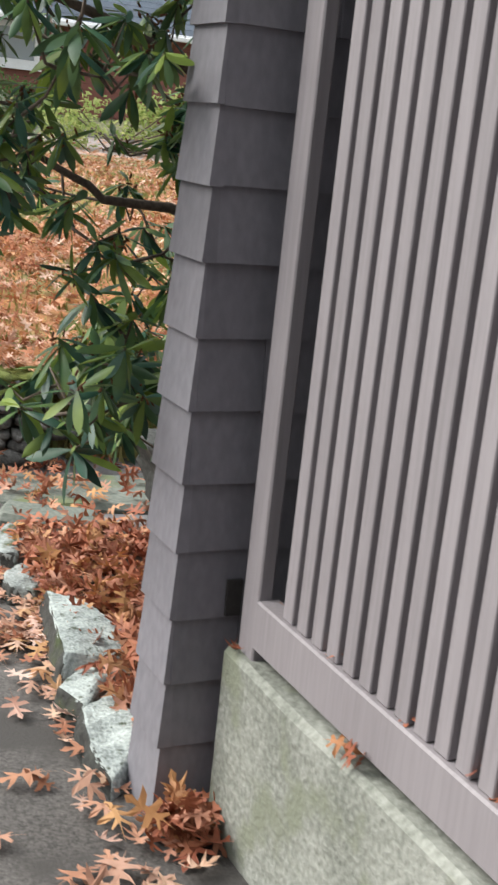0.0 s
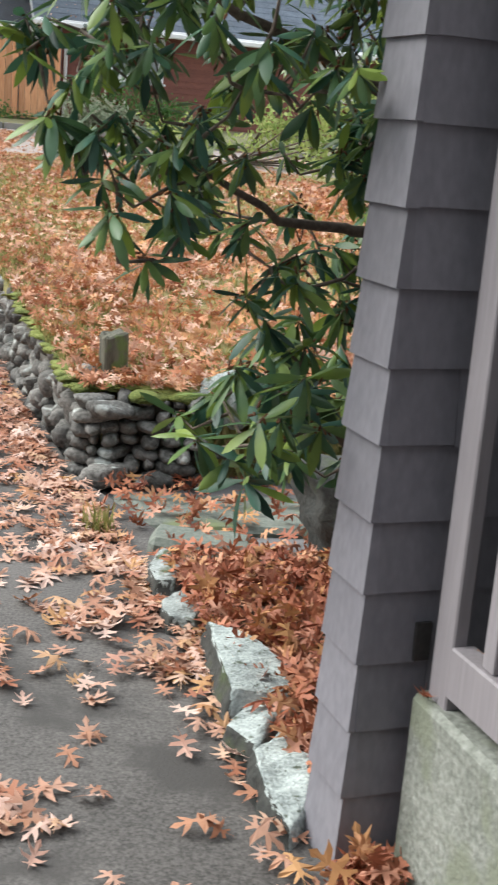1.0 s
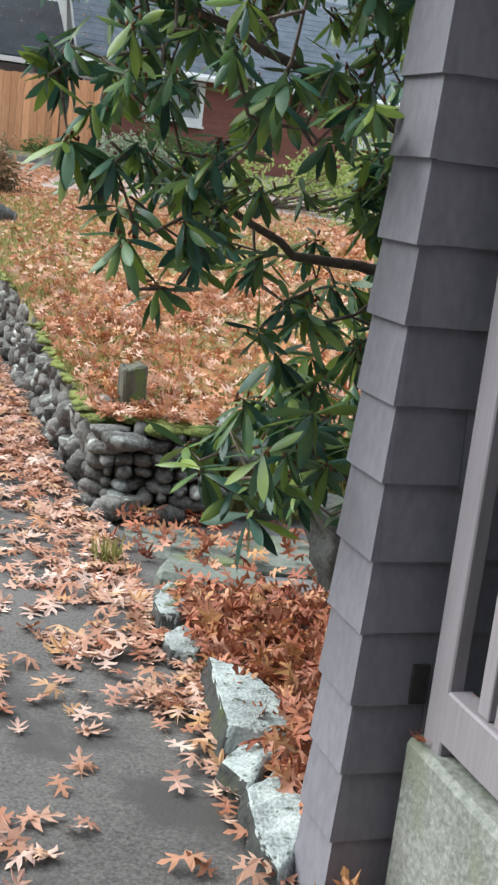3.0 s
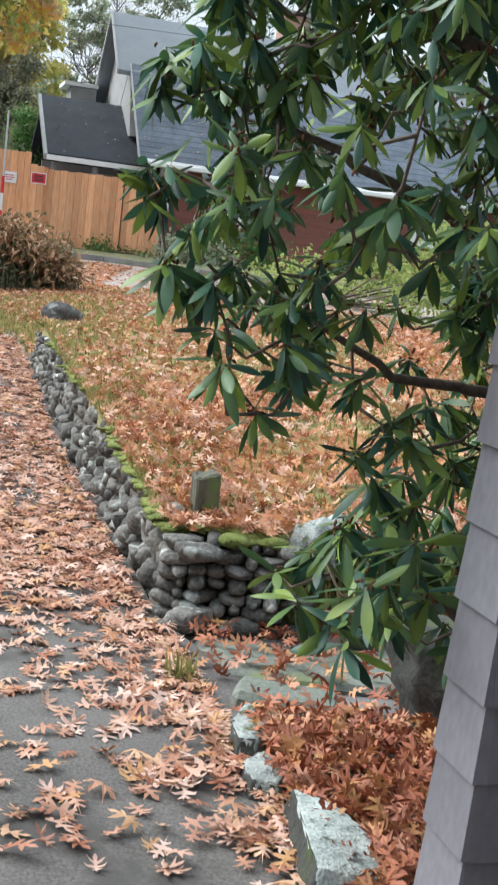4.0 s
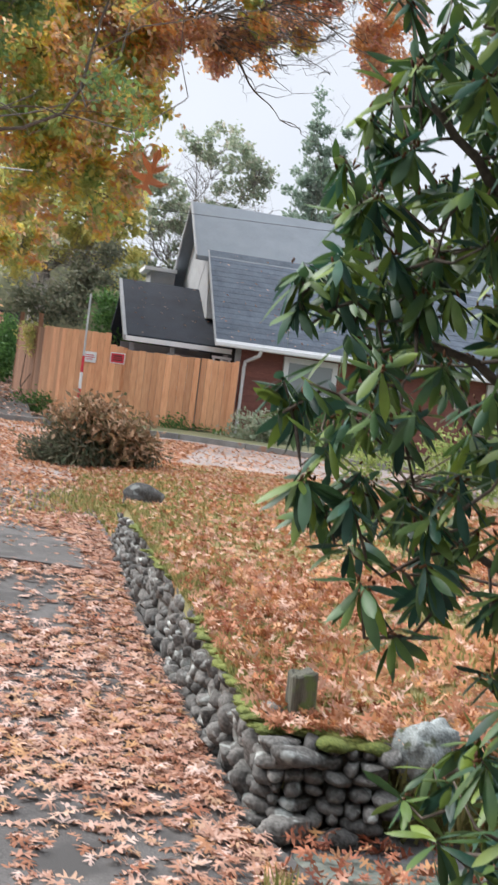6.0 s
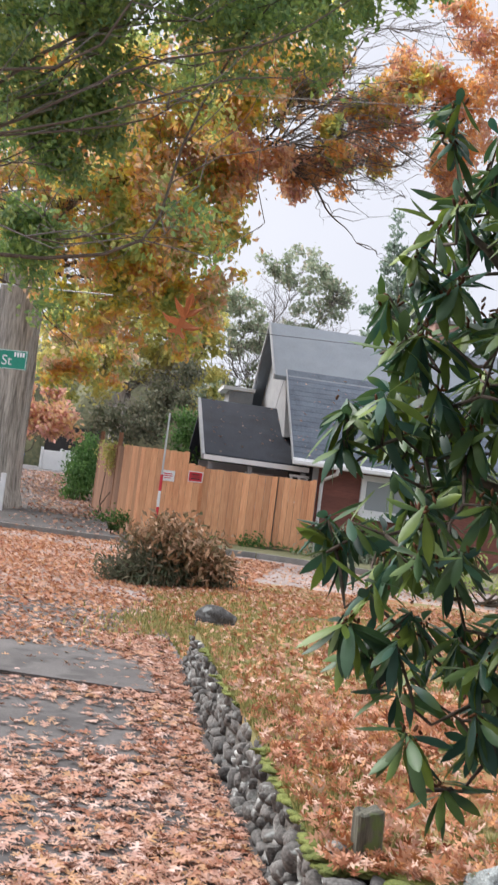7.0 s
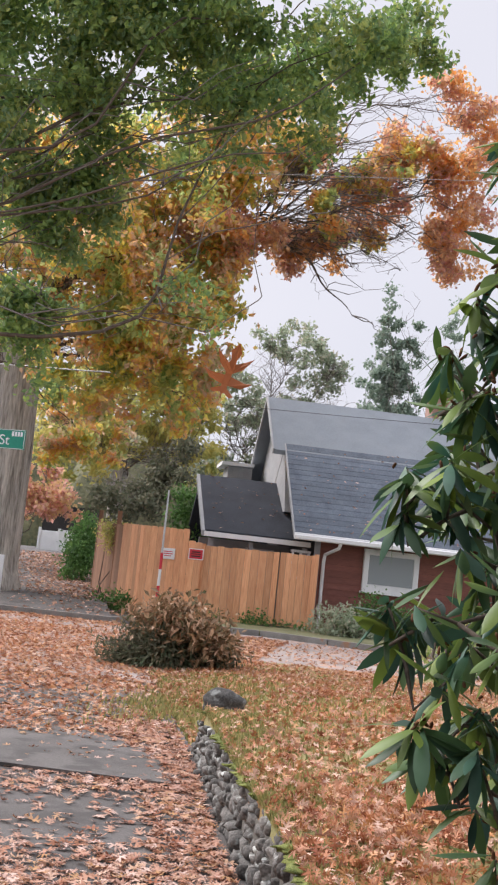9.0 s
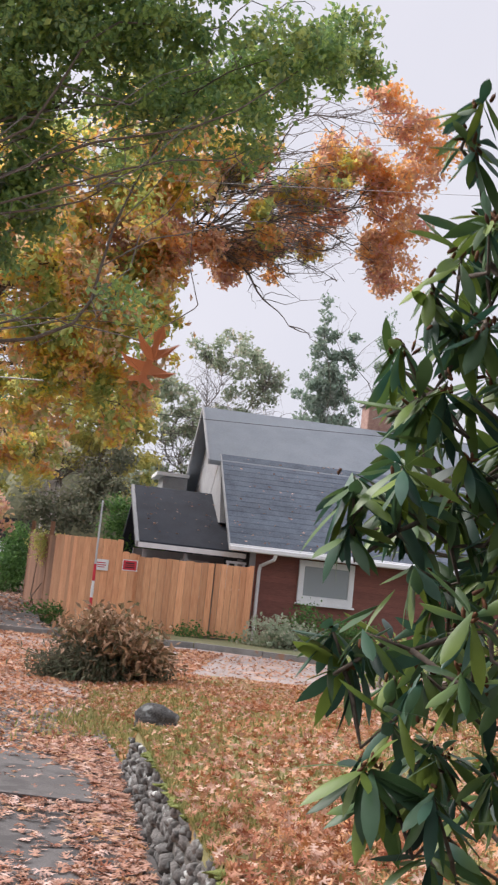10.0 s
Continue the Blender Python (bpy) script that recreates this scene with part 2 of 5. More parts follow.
M_ORANGE = leaf_mat("orange_crown", [(0.58, 0.50, 0.25), (0.84, 0.42, 0.14), (0.85, 0.50, 0.20), (0.66, 0.46, 0.35), (0.78, 0.50, 0.27), (0.64, 0.32, 0.28), (0.62, 0.48, 0.40)], 0.6, 0.70, clump=1.3, share=0.62)
M_PINK = leaf_mat("pink_crown", [(0.80, 0.38, 0.34), (0.84, 0.52, 0.44), (0.82, 0.64, 0.32), (0.66, 0.34, 0.29), (0.84, 0.58, 0.50)], 0.65, 0.5, share=0.3)
M_GREYGREEN = leaf_mat("grey_green_crown", [(0.297, 0.351, 0.243), (0.432, 0.486, 0.365), (0.27, 0.338, 0.216), (0.567, 0.513, 0.419)], 0.7, 0.5)
M_HEDGE = leaf_mat("hedge_leaf", [(0.05, 0.12, 0.035), (0.09, 0.19, 0.05), (0.15, 0.28, 0.08)], 0.6, 0.35)
M_PILE = leaf_mat("pile_leaf", [(0.088, 0.1, 0.044), (0.275, 0.188, 0.1), (0.425, 0.263, 0.15), (0.65, 0.45, 0.312), (0.175, 0.125, 0.069), (0.325, 0.188, 0.112)], 0.8, 0.15)
M_SPRAY = leaf_mat("cut_spray", [(0.04, 0.06, 0.032), (0.09, 0.12, 0.06), (0.15, 0.17, 0.095), (0.30, 0.22, 0.14), (0.07, 0.10, 0.05), (0.22, 0.22, 0.14)], 0.75, 0.2)
M_GRASS = leaf_mat("grass_blade", [(0.147, 0.179, 0.053), (0.273, 0.263, 0.095), (0.42, 0.347, 0.147), (0.2, 0.221, 0.074)], 0.8, 0.3)
M_LIME = leaf_mat("pale_shrub_leaf", [(0.20, 0.30, 0.08), (0.34, 0.42, 0.13), (0.46, 0.50, 0.20), (0.28, 0.38, 0.12)], 0.6, 0.45)
M_CONIFER = leaf_mat("conifer_needles", [(0.195, 0.277, 0.21), (0.3, 0.39, 0.3), (0.405, 0.465, 0.375), (0.255, 0.33, 0.27)], 0.7, 0.4)
M_HANGLEAF = leaf_mat("rust_oak_leaf", [(0.36, 0.11, 0.04), (0.42, 0.15, 0.06)], 0.7, 0.3)


# ---- mesh helpers ----
def part(name, bm, material, parent=None, label="", smooth=False):
    """Links a bmesh as one mesh object, under parent if there is one."""
    me = bpy.data.meshes.new(name)
    bm.to_mesh(me)
    bm.free()
    me.materials.append(material)
    if smooth:
        me.polygons.foreach_set("use_smooth", [True] * len(me.polygons))
    ob = new(name, me)
    if parent:
        ob.parent = parent
    if label:
        ob["label"] = label
    return ob


def raw(name, verts, faces, material, parent=None, smooth=False):
    me = bpy.data.meshes.new(name)
    me.from_pydata(verts, [], faces)
    me.materials.append(material)
    if smooth:
        me.polygons.foreach_set("use_smooth", [True] * len(me.polygons))
    ob = new(name, me)
    if parent:
        ob.parent = parent
    return ob


def thing(name, label, category, group="", kind="", at=(0, 0, 0)):
    ob = new(name)
    ob.location = at
    ob.empty_display_size = 0.1
    return tagged(ob, label, category, group, kind)


def box(bm, lo, hi, m=None, bevel=0.0):
    """Adds a box from corner to corner, turned by m, with bevelled edges."""
    lo, hi = Vector(lo), Vector(hi)
    r = bmesh.ops.create_cube(bm, size=1.0)
    vs = r["verts"]
    for v in vs:
        v.co = Vector([lo[i] + (v.co[i] + 0.5) * (hi[i] - lo[i]) for i in range(3)])
    if bevel:
        es = {e for v in vs for e in v.link_edges}
        r2 = bmesh.ops.bevel(bm, geom=list(es), offset=bevel, segments=1, affect="EDGES", profile=0.7)
        vs = list({v for f in r2["faces"] for v in f.verts} | {v for v in vs if v.is_valid})
    if m is not None:
        bmesh.ops.transform(bm, matrix=m, verts=[v for v in vs if v.is_valid])
    return bm


def boxed(lo, hi, m=None, bevel=0.0):
    return box(bmesh.new(), lo, hi, m, bevel)


def tube(bm, pts, radii, seg=8):
    """A tapered tube through points."""
    rings = []
    for i, p in enumerate(pts):
        p = Vector(p)
        a = Vector(pts[max(i - 1, 0)])
        b = Vector(pts[min(i + 1, len(pts) - 1)])
        q = (b - a).to_track_quat("Z", "X")
        rings.append([bm.verts.new(p + q @ Vector((math.cos(k * math.tau / seg), math.sin(k * math.tau / seg), 0)) * radii[i]) for k in range(seg)])
    for r0, r1 in zip(rings, rings[1:]):
        for k in range(seg):
            bm.faces.new((r0[k], r0[(k + 1) % seg], r1[(k + 1) % seg], r1[k]))
    bm.faces.new(rings[-1])
    bm.faces.new(rings[0][::-1])
    return bm


def stone(rng, size, rough=0.12, sub=2, flat=1.0):
    """A rounded, uneven stone of about the given half sizes."""
    bm = bmesh.new()
    bmesh.ops.create_icosphere(bm, subdivisions=sub, radius=1.0)
    off = Vector((rng.uniform(-50, 50), rng.uniform(-50, 50), rng.uniform(-50, 50)))
    for v in bm.verts:
        d = v.co.normalized()
        k = 1 + rough * 2.2 * noise.noise(d * 1.3 + off) + rough * noise.noise(d * 3.1 + off)
        c = d * k
        c = Vector([math.copysign(abs(a) ** flat, a) for a in c])
        v.co = Vector((c.x * size[0], c.y * size[1], c.z * size[2]))
    return bm


def hewn(rng, size, cuts=7, rough=0.06, sub=3):
    """An angular stone: a ball cut by random planes, then roughened."""
    bm = bmesh.new()
    bmesh.ops.create_icosphere(bm, subdivisions=sub, radius=1.25)
    planes = [Vector((0, 0, 1))] + [Vector((rng.gauss(0, 1), rng.gauss(0, 1), rng.gauss(0, 0.7))).normalized() for _ in range(cuts)]
    planes = [(p, rng.uniform(0.62, 0.95)) for p in planes]
    off = Vector((rng.uniform(-50, 50), rng.uniform(-50, 50), rng.uniform(-50, 50)))
    for v in bm.verts:
        c = v.co.copy()
        for p, d in planes:
            k = c.dot(p) - d
            if k > 0:
                c -= p * k * 0.94
        c += c.normalized() * (rough * noise.noise(c * 2.2 + off) + 0.5 * rough * noise.noise(c * 6 + off))
        v.co = Vector((c.x * size[0], c.y * size[1], c.z * size[2]))
    return bm


def ground_z(y):
    """The street climbs gently from beyond the garden wall."""
    return 0.045 * max(0.0, min(y, 60.0) - 4.0)


def wall_x(y):
    """The street face of the garden wall."""
    return -0.09 - 0.278 * (y - 4.33) + 0.036 * min(3.2, max(0.0, y - 7.3))


U = Vector((-0.27, 0.963, 0)).normalized()   # along the street
V = Vector((0.963, 0.27, 0)).normalized()    # away from the street
STREET = Matrix(((V.x, U.x, 0, 0), (V.y, U.y, 0, 0), (0, 0, 1, 0), (0, 0, 0, 1)))


def smooth_step(a, b, x):
    k = min(1.0, max(0.0, (x - a) / (b - a)))
    return k * k * (3 - 2 * k)


def lawn_z(x, y):
    h = (0.30 + 0.09 * smooth_step(4.4, 6.5, y)) * (1 - smooth_step(10.5, 19.0, y)) + 0.03
    into = max(0.0, x - wall_x(y))
    h *= 1 - smooth_step(9.9, 11.0, y) * (1 - smooth_step(0.0, 1.5, into))
    return ground_z(y) + h + 0.12 * smooth_step(0.5, 3.5, into) * (1 - smooth_step(9, 18, y)) + 0.018 * noise.noise(Vector((x * 1.7, y * 1.7, 3)))


# ---- setting ----
def spread(lo, hi, near, step, grow):
    """Steps that widen away from near."""
    out, a, s = [near], near, step
    while a < hi:
        a += s
        s *= grow
        out.append(min(a, hi))
    a, s = near, step
    while a > lo:
        a -= s
        s *= grow
        out.insert(0, max(a, lo))
    return out


def make_ground():
    xs, ys = spread(-600, 600, -2.0, 0.5, 1.12), spread(-300, 1500, 8.0, 0.5, 1.08)
    verts = [(x, y, ground_z(y) - 0.02 + 0.012 * noise.noise(Vector((x, y, 0)) * 0.8)) for y in ys for x in xs]
    w = len(xs)
    faces = [(j * w + i, j * w + i + 1, (j + 1) * w + i + 1, (j + 1) * w + i) for j in range(len(ys) - 1) for i in range(w - 1)]
    tagged(raw("ground", verts, faces, M_ASPHALT, smooth=True), "worn grey asphalt street under drifts of fallen leaves", "ground", kind="structure")


make_ground()


def make_lawn():
    ys = [4.52 + 0.18 * i for i in range(86)]
    xs = [0, 0.1, 0.25, 0.45, 0.7, 1.0, 1.35, 1.75, 2.2, 2.7, 3.3, 4, 5, 6, 7.5, 9, 11, 13]
    verts, faces, w = [], [], len(xs)
    for y in ys:
        for k in xs:
            x = wall_x(y) + 0.05 + 0.06 * (1 - smooth_step(4.4, 5.4, y)) + k
            verts.append((x, y, lawn_z(x, y)))
    for j in range(len(ys) - 1):
        for i in range(w - 1):
            faces.append((j * w + i, j * w + i + 1, (j + 1) * w + i + 1, (j + 1) * w + i))
    n = len(verts)
    edge = [j * w for j in range(len(ys))] + [(len(ys) - 1) * w + i for i in range(1, w)]
    front = list(range(w - 1, -1, -1))
    rim = front + edge[1:]
    for i in rim:
        v = verts[i]
        verts.append((v[0], v[1], -0.3))
    for k in range(len(rim) - 1):
        faces.append((rim[k], rim[k + 1], n + k + 1, n + k))
    tagged(raw("lawn", verts, faces, M_LAWN, smooth=True), "raised autumn lawn of thin grass under fallen leaves", "lawn", kind="structure")


make_lawn()


def make_pavement():
    """Concrete pavement slabs between the garden wall and the street."""
    base = tagged(new("pavement"), "worn grey concrete pavement scattered with oak leaves", "pavement", kind="structure")
    rng = random.Random(5)
    y, row = -3.26, 0
    while y < 12.2:
        d = 1.52
        for col in range(1 if row < 8 else 3):
            w0, w1 = ((-0.02, -0.28), (-0.28, -2.4), (-2.4, -4.2))[col] if row > 7 else (-0.02, -4.2)
            def edge(yy, w):
                return (wall_x(yy) if yy > 2 else wall_x(2) - 0.27 * (yy - 2)) + w + (0.42 if yy < 3.2 and w > -0.5 else 0.02)
            tilt = 0.03 if (row == 8 and col > 0) else 0.0 if row < 8 else rng.uniform(0, 0.006)
            bm = bmesh.new()
            g = 0.0 if row < 8 else 0.004
            c = [(edge(y + g, w1) + g, y + g), (edge(y + g, w0) - g, y + g), (edge(y + d - g, w0) - g, y + d - g), (edge(y + d - g, w1) + g, y + d - g)]
            if row == 9:
                c[2] = (c[2][0] - 0.5, c[2][1])
            top = [bm.verts.new((a, b, ground_z(b) + 0.012 + tilt * (1 if k < 2 else 0.2))) for k, (a, b) in enumerate(c)]
            bot = [bm.verts.new((a, b, ground_z(b) - 0.08)) for a, b in c]
            bm.faces.new(top)
            for k in range(4):
                bm.faces.new((bot[k], bot[(k + 1) % 4], top[(k + 1) % 4], top[k]))
            part("slab", bm, M_PAVE, base)
        y += d
        row += 1


make_pavement()


# ---- shingled pillar and slatted screen ----
PILLAR = Matrix.Translation((0.56, 1.83, 0)) @ STREET


def make_pillar():
    p = thing("shingled_pillar", "square porch pillar clad in grey painted wooden shingles", "pillar", at=(0.56, 1.83, 0))
    inv = Matrix.Translation((-0.56, -1.83, 0))
    rng = random.Random(2)
    part("core", boxed((0.012, 0.012, 0), (0.30, 0.13, 2.9), inv @ PILLAR), M_SHINGLE, p)
    c = 0.1364
    for i in range(21):
        z0 = 0.0 if i == 0 else 0.0376 + i * c
        z1 = 0.0376 + (i + 1) * c + 0.012
        for side in range(2):
            length = 0.142 if side == 0 else 0.30
            cuts = [0, length] if side == 0 or rng.random() < 0.35 else [0, rng.uniform(0.085, 0.22), length]
            for a, b in zip(cuts, cuts[1:]):
                bm = bmesh.new()
                g = 0.0007
                dz = rng.uniform(-0.003, 0.003)
                t0, t1 = 0.015 + rng.uniform(-0.002, 0.002), 0.003
                if side == 0:
                    q = [(-t0, a - t0, z0 + dz), (-t0, b, z0 + dz), (-t1, b, z1), (-t1, a - t1, z1)]
                    back = [(0.012, y, z) for _, y, z in q]
                else:
                    s = -0.0 if a == 0 else g
                    q = [(b - g, -t0, z0 + dz), (a + s, -t0, z0 + dz), (a + s, -t1, z1), (b - g, -t1, z1)]
                    back = [(x, 0.012, z) for x, _, z in q]
                f = [bm.verts.new(v) for v in q]
                k = [bm.verts.new(v) for v in back]
                bm.faces.new(f)
                for n in range(4):
                    bm.faces.new((k[n], k[(n + 1) % 4], f[(n + 1) % 4], f[n]))
                bm.transform(inv @ PILLAR)
                bmesh.ops.recalc_face_normals(bm, faces=bm.faces)
                part("shingle", bm, M_SHINGLE, p)
    bm = boxed((0.100, -0.021, 0.448), (0.132, -0.012, 0.522), inv @ PILLAR)
    part("socket", bm, M_DARK, p, "dark open electrical socket hole")


make_pillar()
SCREEN = Matrix.Translation((0.68, 1.80, 0)) @ STREET   # x away from the street, -y towards the viewer


def make_screen():
    s = thing("slatted_screen", "mauve-grey painted screen of upright wooden slats on a low wall", "screen", at=(0.68, 1.80, 0.41))
    inv = Matrix.Translation((-0.68, -1.80, -0.41))
    m = inv @ SCREEN
    part("end_post", boxed((0.0, -0.075, 0.40), (0.03, -0.012, 2.9), m, 0.003), M_TRIM, s)
    part("bottom_rail", boxed((-0.004, -2.6, 0.432), (0.045, -0.0755, 0.528), m, 0.004), M_TRIM, s)
    part("top_rail", boxed((-0.004, -2.6, 2.7), (0.045, -0.0755, 2.8), m, 0.004), M_TRIM, s)
    first = part("slat", boxed((0.006, -0.018, 0.529), (0.027, 0.018, 2.699), None, 0.002), M_TRIM, s)
    first.matrix_basis = m @ Matrix.Translation((0, -0.179, 0))
    for i in range(1, 44):
        o = first.copy()
        scene.collection.objects.link(o)
        o.matrix_basis = m @ pose(0.0, -0.179 - 0.0537 * i, 0)


make_screen()


def make_low_wall():
    bm = bmesh.new()
    box(bm, (-0.02, -3.2, -0.2), (0.22, 0.015, 0.405), None, 0.012)
    bmesh.ops.subdivide_edges(bm, edges=[e for e in bm.edges if e.calc_length() > 0.3], cuts=24, use_grid_fill=True)
    for v in bm.verts:
        if v.co.z > -0.1:
            n = noise.noise(v.co * 9) * 0.004 + noise.noise(v.co * 30) * 0.002
            v.co += Vector((n, n, n))
    bm.transform(SCREEN)
    tagged(part("concrete_wall", bm, M_CONC), "low weathered concrete wall with green algae and chipped edge", "wall", kind="structure")
    # plain wall of the porch behind the screen
    bm = boxed((0.90, -3.2, 0), (1.0, 0.4, 2.9), SCREEN)
    box(bm, (0.12, 0.135, 0.0), (0.90, 0.2, 2.9), SCREEN)
    box(bm, (0.05, -3.3, 0.0), (1.0, -3.2, 2.9), SCREEN)
    tagged(part("wall_porch", bm, M_SHINGLE), "grey painted house wall behind the slatted screen", "wall", kind="structure")


make_low_wall()
# unseen roof, added so its overhang dims the pillar and the slat gaps
tagged(part("porch_roof", boxed((-0.60, -3.4, 2.91), (1.3, 0.5, 3.05), SCREEN), M_SHINGLE), "unseen plain grey roof added to darken the porch and pillar", "roof", kind="structure")
tagged(part("porch_floor", boxed((0.221, -3.2, 0.2), (0.9, 0.13, 0.3), SCREEN), M_CONC), "grey concrete porch floor", "floor", kind="structure")


# ---- garden wall ----
def make_garden_wall():
    """A dry wall of rounded stones; each course is laid stone by stone along the street face and round the end."""
    w = tagged(new("garden_wall"), "low retaining wall of rounded grey fieldstones with moss on top", "wall", kind="structure")
    rng = random.Random(11)
    # core
    ys = [4.55 + 0.3 * i for i in range(20)]
    verts, faces = [], []
    for y in ys:
        x = wall_x(y) + 0.04
        h = 0.31 * (1 - 0.35 * smooth_step(9.3, 10.4, y))
        z = ground_z(y)
        verts += [(x, y, z - 0.1), (x, y, z + h), (x + 0.28, y, z + h), (x + 0.28, y, z - 0.1)]
    for j in range(len(ys) - 1):
        a = 4 * j
        for k in range(3):
            faces.append((a + k, a + 4 + k, a + 5 + k, a + k + 1))
    faces += [(0, 1, 2, 3), tuple(4 * (len(ys) - 1) + k for k in (3, 2, 1, 0))]
    raw("core", verts, faces, M_MORTAR, w)
    part("core", boxed((0.0, 4.42, -0.1), (0.37, 4.75, 0.30), None), M_MORTAR, w)
    shapes = []
    for k in range(14):
        bm = hewn(rng, (0.5, 0.5, 0.5), 6, 0.10) if k % 2 else stone(rng, (0.48, 0.48, 0.48), 0.14, 2, 0.85)
        me = bpy.data.meshes.new("stone")
        bm.to_mesh(me)
        bm.free()
        me.materials.append(M_STONE)
        me.polygons.foreach_set("use_smooth", [True] * len(me.polygons))
        shapes.append(me)

    def lay(pos, size, yaw):
        o = new("stone", rng.choice(shapes))
        o.matrix_basis = Matrix.LocRotScale(pos, Euler((rng.uniform(-0.15, 0.15), rng.uniform(-0.15, 0.15), yaw + rng.uniform(-0.12, 0.12))), Vector(size))
        o.parent = w

    # street face: small rounded stones in uneven courses, leaning in a little towards the top
    for course in range(5):
        y = 4.42 + rng.uniform(0, 0.1)
        while y < 10.35:
            tall = rng.random() < 0.2 and course in (0, 2)
            ln = rng.uniform(0.08, 0.16) if tall else rng.uniform(0.05, 0.10) if rng.random() < 0.6 else rng.uniform(0.10, 0.2)
            h = (0.345 + 0.055 * smooth_step(4.4, 6.5, y)) * (1 - 0.3 * smooth_step(9.0, 10.3, y))
            hh = h / 5
            z = ground_z(y) + hh * (course + (1.0 if tall else 0.5))
            lay((wall_x(y) + 0.028 + 0.011 * course + rng.uniform(-0.016, 0.016), y + ln / 2, z + rng.uniform(-0.016, 0.016)), (rng.uniform(0.11, 0.15), ln * rng.uniform(1.0, 1.2), hh * (rng.uniform(1.7, 2.2) if tall else rng.uniform(0.85, 1.5))), 0.26)
            y += ln * 0.98
    # the corner and the far end
    for course in range(6):
        lay((wall_x(4.4) + 0.045 + rng.uniform(-0.012, 0.012), 4.41, 0.345 / 6 * (course + 0.5)), (rng.uniform(0.11, 0.18), rng.uniform(0.12, 0.18), 0.058 * rng.uniform(1.0, 1.3)), rng.uniform(0, 0.3))
    for k in range(6):
        lay((wall_x(10.35) + 0.05 + 0.075 * k, 10.35 + rng.uniform(-0.05, 0.05), ground_z(10.35) + 0.09 + 0.02 * k + rng.uniform(-0.03, 0.03)), (rng.uniform(0.12, 0.18), 0.18, rng.uniform(0.12, 0.2)), rng.uniform(0, 1))
    # end face, turned to the slab walk
    for course in range(7):
        x = -0.06
        while x < 0.34:
            ln = rng.uniform(0.045, 0.095) * (1.6 if rng.random() < 0.25 else 1.0)
            hh = 0.345 / 7
            lay((x + ln / 2, 4.37 + 0.010 * course + rng.uniform(-0.018, 0.018), hh * (course + 0.5) + rng.uniform(-0.008, 0.008)), (ln * rng.uniform(1.0, 1.2), 0.16, hh * rng.uniform(0.95, 1.4)), 0.0)
            x += ln * 1.06
    lay((0.02, 4.285, 0.05), (0.20, 0.15, 0.115), 0.1)
    lay((0.22, 4.31, 0.035), (0.14, 0.12, 0.07), -0.1)
    lay((0.03, 4.33, 0.30), (0.15, 0.13, 0.08), 0.1)
    # moss cushions on the coping
    bm = bmesh.new()
    for i in range(420):
        y = 4.5 + 5.45 * rng.random() ** 1.5
        x = wall_x(y) + rng.uniform(0.03, 0.10 + 0.2 * rng.random() * (1.0 if y < 5.6 or y > 9.2 else 0.5))
        if noise.noise(Vector((x, y * 0.9, 9))) < (-0.2 if y < 5.4 else 0.08):
            continue
        s = stone(rng, (rng.uniform(0.03, 0.08), rng.uniform(0.03, 0.10), rng.uniform(0.008, 0.018)), 0.35, 2)
        s.transform(Matrix.Translation((x, y, lawn_z(x, y) - 0.005)))
        me = bpy.data.meshes.new("tmp")
        s.to_mesh(me)
        s.free()
        bm.from_mesh(me)
        bpy.data.meshes.remove(me)
    for i in range(26):
        s = stone(rng, (rng.uniform(0.04, 0.08), rng.uniform(0.04, 0.08), rng.uniform(0.015, 0.03)), 0.2, 2)
        s.transform(Matrix.Translation((rng.uniform(0.08, 0.36), rng.uniform(4.40, 4.62), 0.338)))
        me = bpy.data.meshes.new("tmp")
        s.to_mesh(me)
        s.free()
        bm.from_mesh(me)
        bpy.data.meshes.remove(me)
    part("moss", bm, M_MOSS, w, "bright green moss cushions", True)


make_garden_wall()


def make_stump():
    bm = boxed((-0.050, -0.045, -0.05), (0.050, 0.045, 0.235), None, 0.008)
    bmesh.ops.subdivide_edges(bm, edges=list(bm.edges), cuts=5, use_grid_fill=True)
    for v in bm.verts:
        k = noise.noise(Vector((v.co.x * 40, v.co.y * 40, v.co.z * 6)))
        v.co += Vector((k * 0.004, k * 0.004, (0.012 * k + 0.01 * v.co.x / 0.06) if v.co.z > 0.15 else 0))
    bm.transform(pose(0.03, 4.64, 0.31, 2, -3, 18))
    tagged(part("fence_post_stump", bm, M_POST), "short weathered wooden post stump with algae on the wall", "post")


make_stump()


